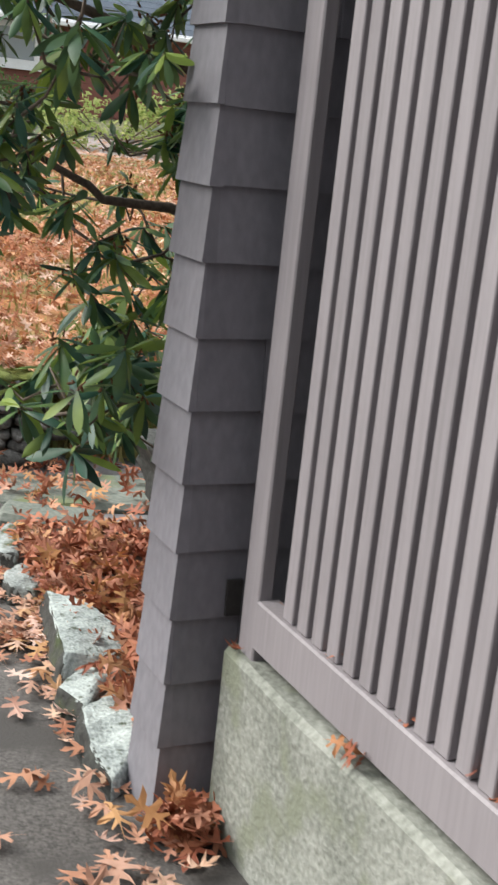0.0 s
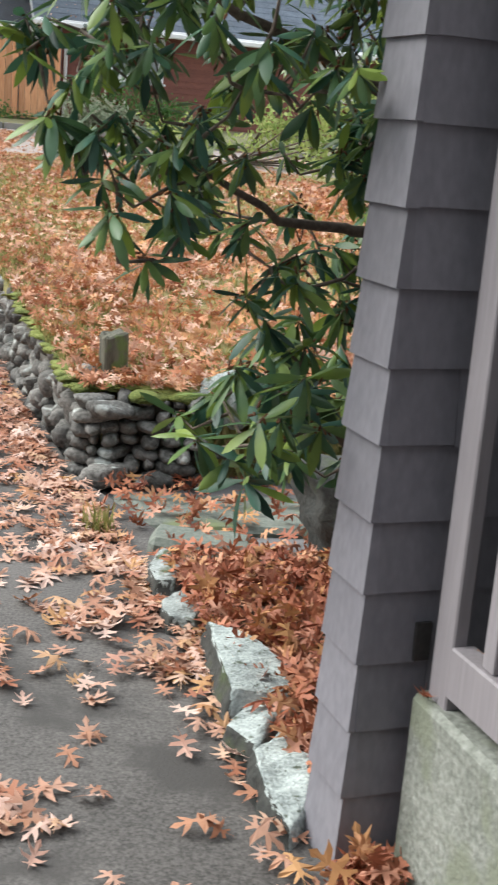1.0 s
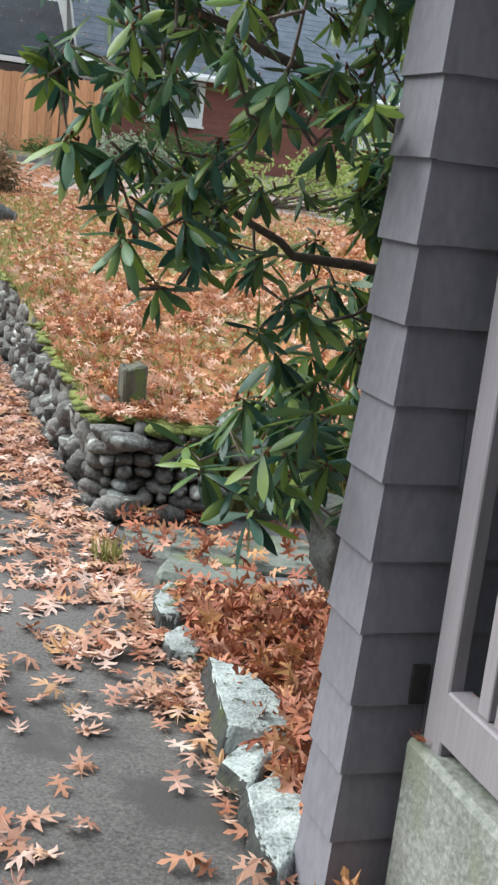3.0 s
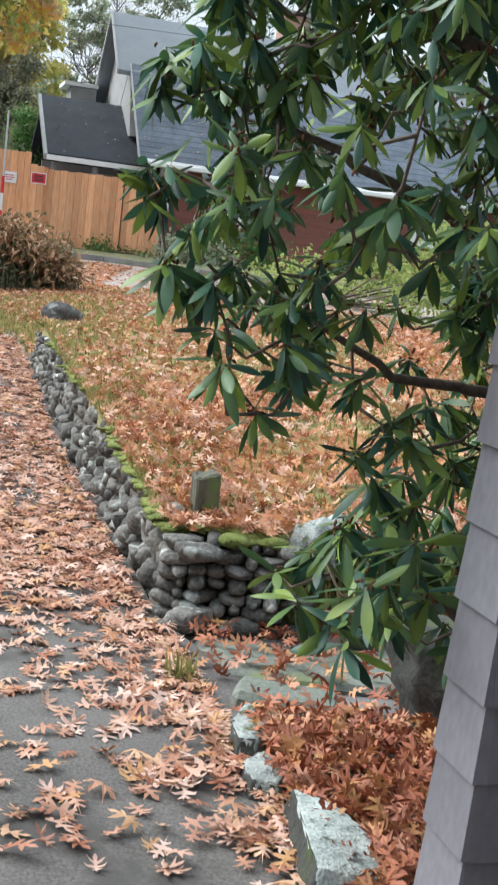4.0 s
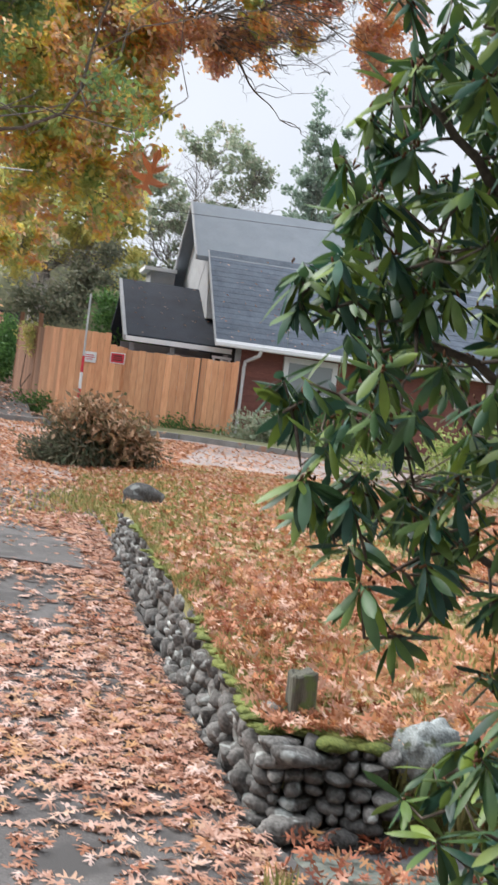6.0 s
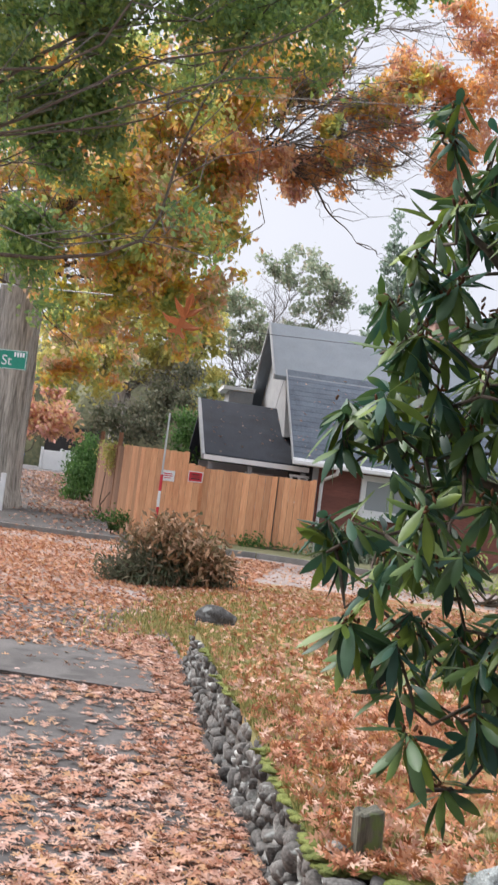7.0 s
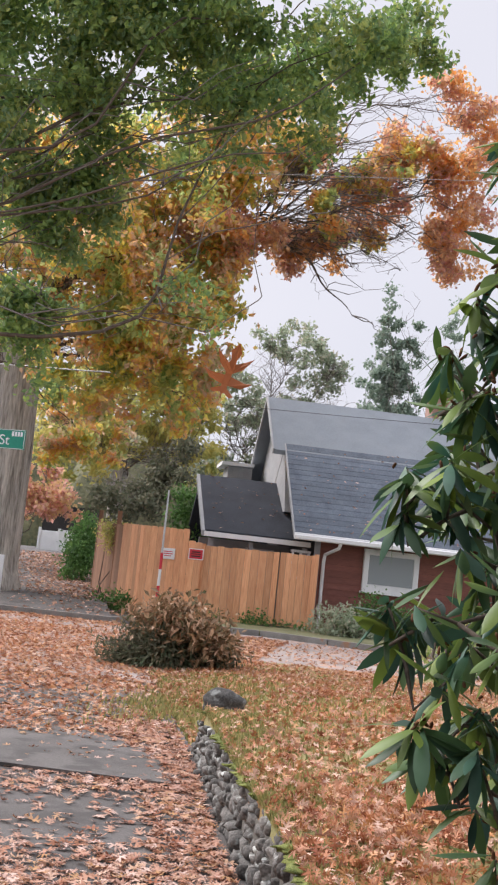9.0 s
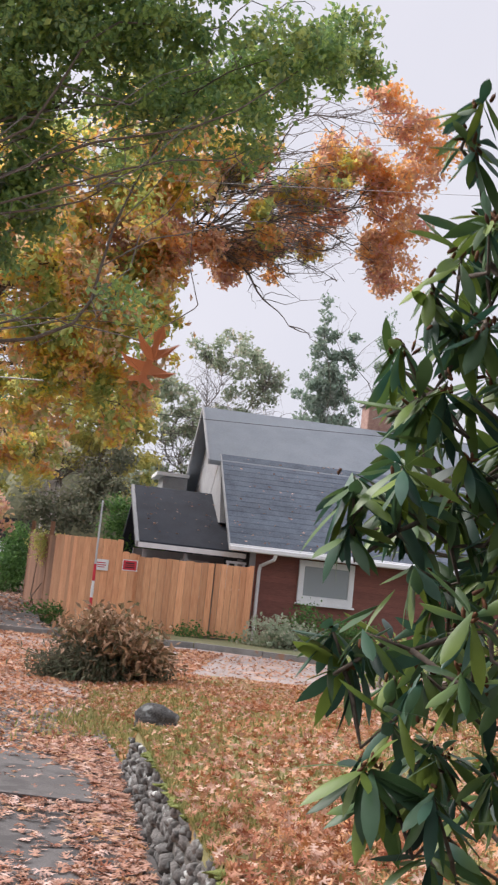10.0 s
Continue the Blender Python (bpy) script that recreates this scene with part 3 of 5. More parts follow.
# ---- bed, slab walk and edging stones ----
def slab_of_stone(rng, top, low, spread_out=0.02):
    """A split stone: an uneven top face over flaring sides, chipped all round; upper faces first, sides second in material."""
    bm = bmesh.new()
    c = sum((Vector(p) for p in top), Vector()) / len(top)
    up = [bm.verts.new(p) for p in top]
    dn = []
    for p in top:
        d = Vector((p[0] - c.x, p[1] - c.y, 0)).normalized()
        dn.append(bm.verts.new((p[0] + d.x * spread_out, p[1] + d.y * spread_out, low)))
    bm.faces.new(up)
    bm.faces.new(dn[::-1])
    n = len(top)
    for k in range(n):
        bm.faces.new((dn[k], dn[(k + 1) % n], up[(k + 1) % n], up[k]))
    bmesh.ops.recalc_face_normals(bm, faces=bm.faces)
    bmesh.ops.bevel(bm, geom=[e for e in bm.edges if e.verts[0].co.z > low + 0.01 or e.verts[1].co.z > low + 0.01], offset=0.012, segments=2, affect="EDGES", profile=0.6)
    bmesh.ops.triangulate(bm, faces=bm.faces)
    for _ in range(3):
        bmesh.ops.subdivide_edges(bm, edges=[e for e in bm.edges if e.calc_length() > 0.014], cuts=1)
        bmesh.ops.triangulate(bm, faces=bm.faces)
    off = Vector((rng.uniform(-9, 9), rng.uniform(-9, 9), 0))
    bm.normal_update()
    for v in bm.verts:
        v.co += v.normal * (0.010 * noise.noise(v.co * 14 + off) + 0.004 * noise.noise(v.co * 60 + off))
    bm.normal_update()
    # steep faces towards the street take the second, darker material
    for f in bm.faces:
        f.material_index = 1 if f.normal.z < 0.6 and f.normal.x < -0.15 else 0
    return bm


def make_near_stones():
    rng = random.Random(21)
    slabs = [
        ([(0.345, 2.76, 0.120), (0.385, 2.39, 0.110), (0.53, 2.425, 0.085), (0.535, 2.59, 0.10), (0.46, 2.69, 0.115)], "flat lichen-covered white edging stone with a dark split side"),
        ([(0.372, 2.28, 0.075), (0.435, 2.19, 0.07), (0.48, 2.30, 0.085), (0.555, 2.36, 0.08), (0.535, 2.42, 0.07), (0.43, 2.41, 0.07)], "pale lichen-covered edging stone"),
        ([(0.421, 2.15, 0.085), (0.432, 2.03, 0.08), (0.475, 1.90, 0.05), (0.53, 2.00, 0.075), (0.535, 2.12, 0.095), (0.495, 2.24, 0.09)], "rounded white lichen-covered edging stone"),
        ([(0.226, 3.06, 0.05), (0.25, 2.91, 0.065), (0.32, 2.90, 0.07), (0.35, 3.02, 0.06), (0.29, 3.10, 0.07)], "low pale edging stone among leaves"),
        ([(0.185, 3.30, 0.07), (0.21, 3.13, 0.085), (0.27, 3.12, 0.09), (0.295, 3.28, 0.075), (0.24, 3.39, 0.09)], "small lichen-covered edging stone with a broken dark end"),
    ]
    for top, label in slabs:
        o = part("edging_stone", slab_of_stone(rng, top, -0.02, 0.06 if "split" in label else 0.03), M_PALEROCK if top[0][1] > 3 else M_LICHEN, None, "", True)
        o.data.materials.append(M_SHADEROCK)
        tagged(o, label, "stone", "edging stones of the bed")
    bm = stone(rng, (0.12, 0.10, 0.12), 0.16, 4)
    bm.transform(pose(0.50, 4.46, 0.345, 0, 0, 20))
    tagged(part("rock", bm, M_PALEROCK, None, "", True), "pale lichen-covered rock on the wall end", "stone")
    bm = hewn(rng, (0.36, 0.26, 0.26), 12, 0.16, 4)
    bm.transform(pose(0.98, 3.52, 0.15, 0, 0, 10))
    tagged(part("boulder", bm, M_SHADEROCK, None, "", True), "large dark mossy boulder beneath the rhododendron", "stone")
    bm = stone(random.Random(5), (0.185, 0.15, 0.13), 0.12, 4, 0.95)
    bm.transform(pose(-1.50, 10.7, 0.70, 0, 0, 10))
    tagged(part("boulder", bm, M_STONE, None, "", True), "rounded grey boulder at the end of the garden wall", "stone")
    # slab walk
    for k, (x, y, w, d, z) in enumerate(((0.37, 3.58, 0.17, 0.09, 0.07), (0.62, 4.02, 0.55, 0.2, 0.02), (1.3, 3.8, 0.38, 0.4, 0.03))):
        bm = boxed((-w, -d, -0.06), (w, d, z), None, 0.02)
        bmesh.ops.subdivide_edges(bm, edges=list(bm.edges), cuts=4, use_grid_fill=True)
        for v in bm.verts:
            v.co += Vector((noise.noise(v.co * 5 + Vector((k, 0, 0))), noise.noise(v.co * 5 + Vector((0, k, 5))), 0.3 * noise.noise(v.co * 6))) * 0.03
        bm.transform(pose(x, y, 0.0, 0, 0, -6 + 9 * k))
        tagged(part("stepping_slab", bm, M_SLAB), "flat grey stone slab of the garden walk with moss", "paving slab", "garden walk slabs")
    # soil of the bed
    verts, faces = [], []
    nx, ny = 14, 16
    for j in range(ny):
        for i in range(nx):
            y = 1.95 + 1.55 * j / (ny - 1)
            x = 0.52 - 0.24 * (y - 2.1) + 0.03 + 2.0 * (i / (nx - 1)) ** 1.3
            verts.append((x, y, 0.025 + 0.035 * smooth_step(0, 0.2, i / nx) + 0.02 * noise.noise(Vector((x * 4, y * 4, 1)))))
    for j in range(ny - 1):
        for i in range(nx - 1):
            faces.append((j * nx + i, j * nx + i + 1, (j + 1) * nx + i + 1, (j + 1) * nx + i))
    tagged(raw("planting_bed", verts, faces, M_SOIL, smooth=True), "dark soil bed covered by rust-brown leaves", "ground", kind="structure")


make_near_stones()


# ---- timber fence ----
def make_fence():
    f = thing("cedar_fence", "new orange cedar board fence along the side street", "fence", at=(-3.6, 29, ground_z(29)))
    inv = Matrix.Translation((3.6, -29, -ground_z(29)))
    rng = random.Random(8)

    def board(p0, p1, z0, z1, material, thick=0.022, dog=0.02):
        d = Vector((p1[0] - p0[0], p1[1] - p0[1], 0))
        ln = d.length
        d.normalize()
        nrm = Vector((-d.y, d.x, 0))
        bm = bmesh.new()
        prof = [(0, z0), (ln, z0), (ln, z1 - dog), (ln - dog, z1), (dog, z1), (0, z1 - dog)]
        fr = [bm.verts.new(Vector((p0[0], p0[1], 0)) + d * a + Vector((0, 0, b))) for a, b in prof]
        bk = [bm.verts.new(v.co + nrm * thick) for v in fr]
        bm.faces.new(fr)
        bm.faces.new(bk[::-1])
        for k in range(6):
            bm.faces.new((bk[k], bk[(k + 1) % 6], fr[(k + 1) % 6], fr[k]))
        bm.transform(inv)
        part("board", bm, material, f)

    x = -2.10
    g = 1.2
    while x > -4.84:
        w = rng.uniform(0.14, 0.19)
        gap = 0.03 if rng.random() < 0.2 else 0.006
        board((x - w + gap, 29 + rng.uniform(0, 0.012)), (x, 29), g, 2.96 + rng.uniform(-0.012, 0.012), M_CEDAR, 0.022, 0.006)
        x -= w
    x = -4.88
    while x > -6.22:
        w = rng.uniform(0.14, 0.19)
        t = 3.02 if x > -5.1 else 3.30
        board((x - w + 0.006, 28.9), (x, 28.9), g, t + rng.uniform(-0.015, 0.015), M_CEDAR)
        x -= w
    # return of the fence, seen at a slant
    for i in range(7):
        a, b = (x - 0.02 - 0.125 * i, 29.0 + 0.22 * i), (x - 0.02 - 0.125 * i - 0.105, 29.0 + 0.22 * i + 0.10)
        board(b, a, g + 0.0, 3.3 + 0.015 * i, M_CEDAR)
    for i in range(15):
        a, b = (x - 0.92 - 0.09 * i, 30.6 + 0.175 * i), (x - 0.92 - 0.09 * (i + 1), 30.6 + 0.175 * (i + 1) - 0.01)
        board(b, a, g + 0.2, 3.36 + 0.014 * i, M_OLDFENCE)
    for i in (3, 14):
        px, py = x - 0.92 - 0.09 * i, 30.66 + 0.175 * i
        part("post", boxed((px - 0.05, py, g), (px + 0.05, py + 0.1, 3.72 + 0.01 * i), inv), M_OLDFENCE, f)
    for px in (-2.13, -4.86, -6.0):
        part("post", boxed((px - 0.05, 29.03, g - 0.1), (px + 0.05, 29.13, 3.0), inv), M_CEDAR, f)


make_fence()


def make_sign(name, x, y, z, w, h, face, bars, bar_mat, label):
    s = thing(name, label, "sign", at=(x, y, z))
    part("plate", boxed((-w / 2, 0, -h / 2), (w / 2, 0.006, h / 2), None, 0.002), M_WHITE, s)
    part("panel", boxed((-w / 2 + 0.02, -0.004, -h / 2 + 0.02), (w / 2 - 0.02, 0.0, h / 2 - 0.02)), face, s)
    for i, (cx, cz, bw, bh) in enumerate(bars):
        part("lettering", boxed((cx - bw / 2, -0.0075, cz - bh / 2), (cx + bw / 2, -0.0042, cz + bh / 2)), bar_mat, s)


make_sign("warning_sign", -5.0, 28.88, 2.72, 0.36, 0.26, M_SIGNRED, [(0, 0.05, 0.2, 0.03), (0, 0.0, 0.24, 0.02), (0, -0.05, 0.22, 0.03)], M_DARK, "small red notice with white border on the cedar fence")
make_sign("notice", -5.68, 28.86, 2.67, 0.34, 0.26, M_WHITE, [(0, 0.05, 0.22, 0.02), (0, 0.0, 0.24, 0.02), (0, -0.05, 0.16, 0.02)], M_SIGNRED, "small white notice with red lettering by the cedar fence")


def make_marker_pole():
    p = thing("marker_pole", "slim grey pole with red and white bands", "pole", at=(-5.75, 28.5, 1.1))
    part("shaft", tube(bmesh.new(), [(0, 0, 1.55), (0, 0, 3.05)], [0.025, 0.022], 10), M_METAL, p)
    for i in range(4):
        part("band", tube(bmesh.new(), [(0, 0, 0.0 + 0.39 * i), (0, 0, 0.389 + 0.39 * i)], [0.035, 0.035], 10), M_SIGNRED if i % 2 else M_WHITE, p)


make_marker_pole()


# ---- house across the side street ----
HOUSE = pose(-2.6, 29.3, 1.2, 0, 0, 16)   # front left corner of the eave; x along the front, y to the back


def slope(lo_y, lo_z, hi_y, hi_z, x0, x1, thick=0.12):
    bm = bmesh.new()
    q = [(x0, lo_y, lo_z), (x1, lo_y, lo_z), (x1, hi_y, hi_z), (x0, hi_y, hi_z)]
    t = [bm.verts.new(v) for v in q]
    b = [bm.verts.new((x, y, z - thick)) for x, y, z in q]
    bm.faces.new(t)
    bm.faces.new(b[::-1])
    for k in range(4):
        bm.faces.new((b[k], b[(k + 1) % 4], t[(k + 1) % 4], t[k]))
    return bm


def make_house():
    h = thing("house", "red-brown timber house with blue-grey shingled roofs and white trim", "house", at=HOUSE.translation)
    h.matrix_basis = HOUSE
    # local: eave at y=0 z=2.28; wall face at y=0.45
    part("wall", boxed((0.5, 0.47, -0.2), (14, 4.2, 2.25)), M_DARK, h)
    z = 0.0
    while z < 2.2:
        bm = bmesh.new()
        q = [(0.5, 0.455, z), (14, 0.455, z), (14, 0.468, z + 0.148), (0.5, 0.468, z + 0.148)]
        fr = [bm.verts.new(v) for v in q]
        bk = [bm.verts.new((x, 0.47, zz)) for x, y, zz in q]
        bm.faces.new(fr)
        for k in range(4):
            bm.faces.new((bk[k], bk[(k + 1) % 4], fr[(k + 1) % 4], fr[k]))
        part("clapboard", bm, M_RED, h)
        z += 0.15
    part("foundation", boxed((0.48, 0.43, -0.5), (14, 0.46, 0.0)), M_GREYWALL, h)
    # front roof with shingle courses
    r = part("roof", slope(0.0, 2.28, 2.5, 4.72, -0.1, 14.2), M_ROOF, h)
    n = 17
    for i in range(n):
        a, b = i / n, (i + 1) / n
        y0, y1 = 2.5 * a, 2.5 * b
        z0, z1 = 2.28 + 2.44 * a, 2.28 + 2.44 * b
        bm = slope(y0, z0 + 0.025, y1 + 0.03, z1 + 0.045, -0.12, 14.2, 0.02)
        part("shingle_course", bm, M_ROOF, r)
    part("roof", slope(5.2, 2.28, 2.5, 4.72, -0.1, 14.2), M_ROOF, h)
    part("gable", raw_prism([(0.3, 2.2), (2.5, 4.5), (4.9, 2.2)], 0.05, 0.25), M_GREYWALL, h)
    part("fascia", slope(-0.02, 2.29, -0.0, 2.30, -0.15, 14.2, 0.16), M_WHITE, h)
    part("gutter", boxed((-0.15, -0.12, 2.13), (14.2, -0.02, 2.25), None, 0.02), M_WHITE, h)
    for y0, z0, y1, z1 in ((0.0, 2.30, 2.5, 4.76), (5.2, 2.30, 2.5, 4.76)):
        part("rake_board", slope(y0, z0, y1, z1, -0.16, -0.125, 0.12), M_GREYWALL, h)
    # upper roof behind
    part("roof", slope(2.3, 4.55, 4.2, 6.25, -0.45, 14.2), M_ROOF_SMOOTH, h)
    part("roof", slope(7.5, 2.9, 4.2, 6.25, -0.45, 14.2), M_ROOF_SMOOTH, h)
    part("gable", raw_prism([(1.6, 2.9), (2.3, 4.5), (4.2, 6.1), (7.2, 2.9)], -0.15, 0.1), M_GREYWALL, h)
    for y0, z0, y1, z1 in ((2.3, 4.57, 4.2, 6.28), (7.5, 2.92, 4.2, 6.28)):
        part("rake_board", slope(y0, z0, y1, z1, -0.50, -0.455, 0.14), M_GREYWALL, h)
    c = part("chimney", boxed((4.3, 4.3, 4.9), (5.0, 5.0, 7.0), None, 0.02), M_BRICK, h)
    part("cap", boxed((4.23, 4.23, 7.0), (5.07, 5.07, 7.1)), M_GREYWALL, c)
    # window
    for wx in (1.72, 7.2):
        w = part("window", boxed((wx, 0.40, 1.13), (wx + 1.4, 0.454, 2.12)), M_WHITE, h)
        part("pane", boxed((wx + 0.14, 0.385, 1.27), (wx + 1.26, 0.3995, 1.98)), M_GLASS, w)
        for a, b in (((wx, 0.36, 1.09), (wx + 1.4, 0.3995, 1.25)), ((wx, 0.36, 2.0), (wx + 1.4, 0.3995, 2.12)), ((wx, 0.36, 1.25), (wx + 0.13, 0.3995, 2.0)), ((wx + 1.27, 0.36, 1.25), (wx + 1.4, 0.3995, 2.0))):
            part("frame", boxed(a, b), M_WHITE, w)
        part("sill", boxed((wx - 0.05, 0.33, 1.04), (wx + 1.45, 0.3995, 1.088)), M_WHITE, w)
    # downpipe
    part("downpipe", tube(bmesh.new(), [(1.0, -0.06, 2.14), (0.98, 0.0, 2.02), (0.74, 0.38, 1.86), (0.72, 0.40, 1.7), (0.72, 0.40, 0.05)], [0.045] * 5, 8), M_WHITE, h, "white painted downpipe")
    part("corner_board", boxed((0.47, 0.44, 0.0), (0.62, 0.453, 2.2)), M_GREYWALL, h)
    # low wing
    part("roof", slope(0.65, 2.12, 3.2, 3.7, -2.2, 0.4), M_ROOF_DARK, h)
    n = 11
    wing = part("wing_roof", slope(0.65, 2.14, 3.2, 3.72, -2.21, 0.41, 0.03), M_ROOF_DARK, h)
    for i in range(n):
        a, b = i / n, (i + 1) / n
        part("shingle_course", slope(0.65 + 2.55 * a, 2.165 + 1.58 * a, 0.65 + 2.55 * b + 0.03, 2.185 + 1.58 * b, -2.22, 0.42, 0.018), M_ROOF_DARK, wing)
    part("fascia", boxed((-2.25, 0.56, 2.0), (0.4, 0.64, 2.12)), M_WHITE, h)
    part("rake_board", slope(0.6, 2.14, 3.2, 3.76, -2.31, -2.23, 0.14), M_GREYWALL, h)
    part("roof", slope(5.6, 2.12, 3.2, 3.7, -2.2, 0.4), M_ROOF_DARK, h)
    part("wall", boxed((-2.1, 2.9, -0.3), (0.3, 3.0, 2.1)), M_GREYWALL, h)
    part("window", boxed((-0.85, 2.84, 1.0), (-0.1, 2.899, 1.95)), M_WHITE, h)
    for px in (-2.1, -1.1, 0.25):
        part("porch_post", boxed((px, 0.75, -0.3), (px + 0.11, 0.86, 1.98)), M_GREYWALL, h)
    for a, b in (((-0.05, 0.7, 1.2), (0.45, 0.75, 1.26)), ((-0.05, 0.7, 1.86), (0.45, 0.75, 1.92))):
        part("rail", boxed(a, b), M_WHITE, h)
    for k in range(3):
        part("mullion", boxed((-0.03 + 0.2 * k, 0.705, 1.265), (0.03 + 0.2 * k, 0.745, 1.855)), M_WHITE, h)
    # far dormer box
    part("dormer", boxed((-1.2, 5.5, 3.6), (-0.5, 6.5, 4.35)), M_GREYWALL, h)
    part("dormer_roof", boxed((-1.4, 5.4, 4.36), (-0.47, 6.6, 4.46)), M_WHITE, h)


def raw_prism(profile, x0, x1):
    """A wall of the given outline in y and z, between two x."""
    bm = bmesh.new()
    a = [bm.verts.new((x0, y, z)) for y, z in profile]
    b = [bm.verts.new((x1, y, z)) for y, z in profile]
    bm.faces.new(a)
    bm.faces.new(b[::-1])
    k = len(profile)
    for i in range(k):
        bm.faces.new((b[i], b[(i + 1) % k], a[(i + 1) % k], a[i]))
    bmesh.ops.recalc_face_normals(bm, faces=bm.faces)
    return bm


make_house()


# ---- leaves as meshes ----
OAK = [(0.0, -0.62), (0.010, -0.30), (0.035, -0.27), (0.15, -0.35), (0.20, -0.31), (0.055, -0.17), (0.045, -0.12), (0.27, -0.13), (0.42, -0.03), (0.29, -0.02), (0.055, 0.05), (0.05, 0.10), (0.20, 0.20), (0.31, 0.37), (0.18, 0.31), (0.055, 0.26), (0.05, 0.32), (0.09, 0.43), (0.0, 0.56)]
OAK_SIMPLE = [(0.0, -0.5), (0.045, -0.15), (0.36, -0.04), (0.065, 0.06), (0.28, 0.32), (0.05, 0.28), (0.0, 0.52)]


def oak_template(half, curl, twist):
    """One lobed leaf of length 1 along y: vertices and faces, folded about the midrib and curled."""
    out = half + [(-x, y) for x, y in half[-2:0:-1]]
    verts = [(x, y, curl * (y * y * 1.6 + x * x * 2.2) + twist * x * y + 0.12 * abs(x)) for x, y in out]
    return np.array(verts), [tuple(range(len(out)))]


def scatter(name, places, half, material, sizes, rng, tilt=0.35, parent=None, label="", category="", lift=0.006):
    """Many lobed leaves in one mesh, lying at the given places."""
    temps = [oak_template(half, rng.uniform(-0.25, 0.45), rng.uniform(-0.5, 0.5)) for _ in range(9)]
    for tv, _ in temps:
        for v in tv[1:]:
            v[0] = v[0] * rng.uniform(0.8, 1.12)
            v[1] += rng.gauss(0, 0.012)
    verts, faces = [], []
    off = 0
    for x, y, z in places:
        tv, tf = temps[rng.randrange(9)]
        s = rng.uniform(*sizes)
        e = Euler((rng.gauss(0, tilt), rng.gauss(0, tilt), rng.uniform(0, math.tau)))
        if rng.random() < 0.4:
            e.x += math.pi
        r = np.array(e.to_matrix()) * s
        p = tv @ r.T
        p += np.array((x, y, z + lift - min(0, p[:, 2].min()) * 0.75))
        verts.append(p)
        faces += [tuple(i + off for i in f) for f in tf]
        off += len(tv)
    ob = raw(name, np.concatenate(verts).tolist(), faces, material, parent)
    if label:
        tagged(ob, label, category, kind="stuff")
    return ob


def make_litter():
    rng = random.Random(31)
    # pavement
    near = []
    while len(near) < 8600:
        y = 0.6 + 11.2 * rng.random() ** 1.25
        edge = wall_x(y) if y > 3.3 else 0.52 - 0.24 * (y - 2.1)
        k = 3.4 * rng.random() ** 1.5
        x = edge - 0.01 - k
        drift = noise.noise(Vector((x * 1.1, y * 0.7, 4)))
        far = smooth_step(3.0, 5.5, y)
        p = 0.10 + 0.35 * far + 0.5 * max(0, 1 - k / 0.35) + 0.55 * far * smooth_step(-0.25, 0.3, drift)
        if y < 3.3:
            p = 0.035 + 0.16 * smooth_step(2.2, 3.3, y) + 0.36 * smooth_step(0.12, 0.45, noise.noise(Vector((x * 3.2, y * 3.2, 8)))) + 0.35 * max(0, 1 - k / 0.2) * smooth_step(1.9, 2.4, y)
        if y < 2.0 and k < 0.5:
            p *= 0.3
        if y > 6.3 and k > 0.8:
            p *= 0.5
        if 8.95 < y < 11.6 and k > 0.30 + 0.18 * (y - 9) + 0.2 * drift:
            p *= 0.12
        elif 6.6 < y < 8.95 and k > 0.5 and drift < 0.05:
            p *= 0.4
        if rng.random() < p:
            if (k < 0.045 and y > 4.2) or (k < 0.25 and y > 3.4 and rng.random() < 0.3):
                continue
            near.append((x, y, ground_z(y) + 0.012 + (0.02 * rng.random() if k < 0.3 else 0)))
    scatter("fallen_leaves", near, OAK, M_LITTER, (0.065, 0.115), rng, 0.17, None, "scattered russet and tan fallen oak leaves on the pavement", "leaves")
    # bed
    bed = []
    while len(bed) < 2300:
        y = 1.95 + 2.0 * rng.random()
        x = 0.52 - 0.24 * (y - 2.1) + 1.1 * rng.random()
        if y > 3.42 and (x < 0.85 or rng.random() < 0.5):
            continue
        bed.append((x, y, 0.05 + 0.03 * rng.random()))
    for _ in range(60):
        a = rng.random()
        bed.append((0.60 + rng.gauss(0, 0.04), 1.74 + rng.gauss(0, 0.035), 0.01 + 0.10 * rng.random() * a))
    for _ in range(130):
        y = 3.5 + 0.8 * rng.random()
        bed.append((rng.uniform(0.0, 0.8), y, 0.02 + 0.02 * rng.random()))
    scatter("leaf_drift", bed, OAK, M_BEDLEAF, (0.065, 0.105), rng, 0.5, None, "deep drift of rust-brown oak leaves filling the planting bed", "leaves")
    # lawn
    lawn = []
    while len(lawn) < 36000:
        y = 4.42 + 15.0 * rng.random() ** 1.25
        k = 0.03 + 6.5 * rng.random() ** 1.3
        x = wall_x(y) + k
        d = noise.noise(Vector((x * 0.8, y * 0.55, 7)))
        p = 0.25 + 0.75 * smooth_step(-0.35, 0.3, d)
        if k < 0.4 * (0.6 + noise.noise(Vector((x * 2.0, y * 1.3, 31)))):
            p *= 0.5
        if rng.random() < p:
            lawn.append((x, y, lawn_z(x, y) + 0.02 * rng.random()))
    scatter("lawn_leaves_near", [p for p in lawn if p[1] < 7.5], OAK, M_LAWNLEAF, (0.055, 0.095), rng, 0.55, None, "thick carpet of tan and orange oak leaves on the near lawn", "leaves")
    scatter("lawn_leaves", [p for p in lawn if p[1] >= 7.5], OAK_SIMPLE, M_LAWNLEAF, (0.055, 0.095), rng, 0.5, None, "thick carpet of tan and orange oak leaves on the lawn", "leaves")
    # street
    road = []
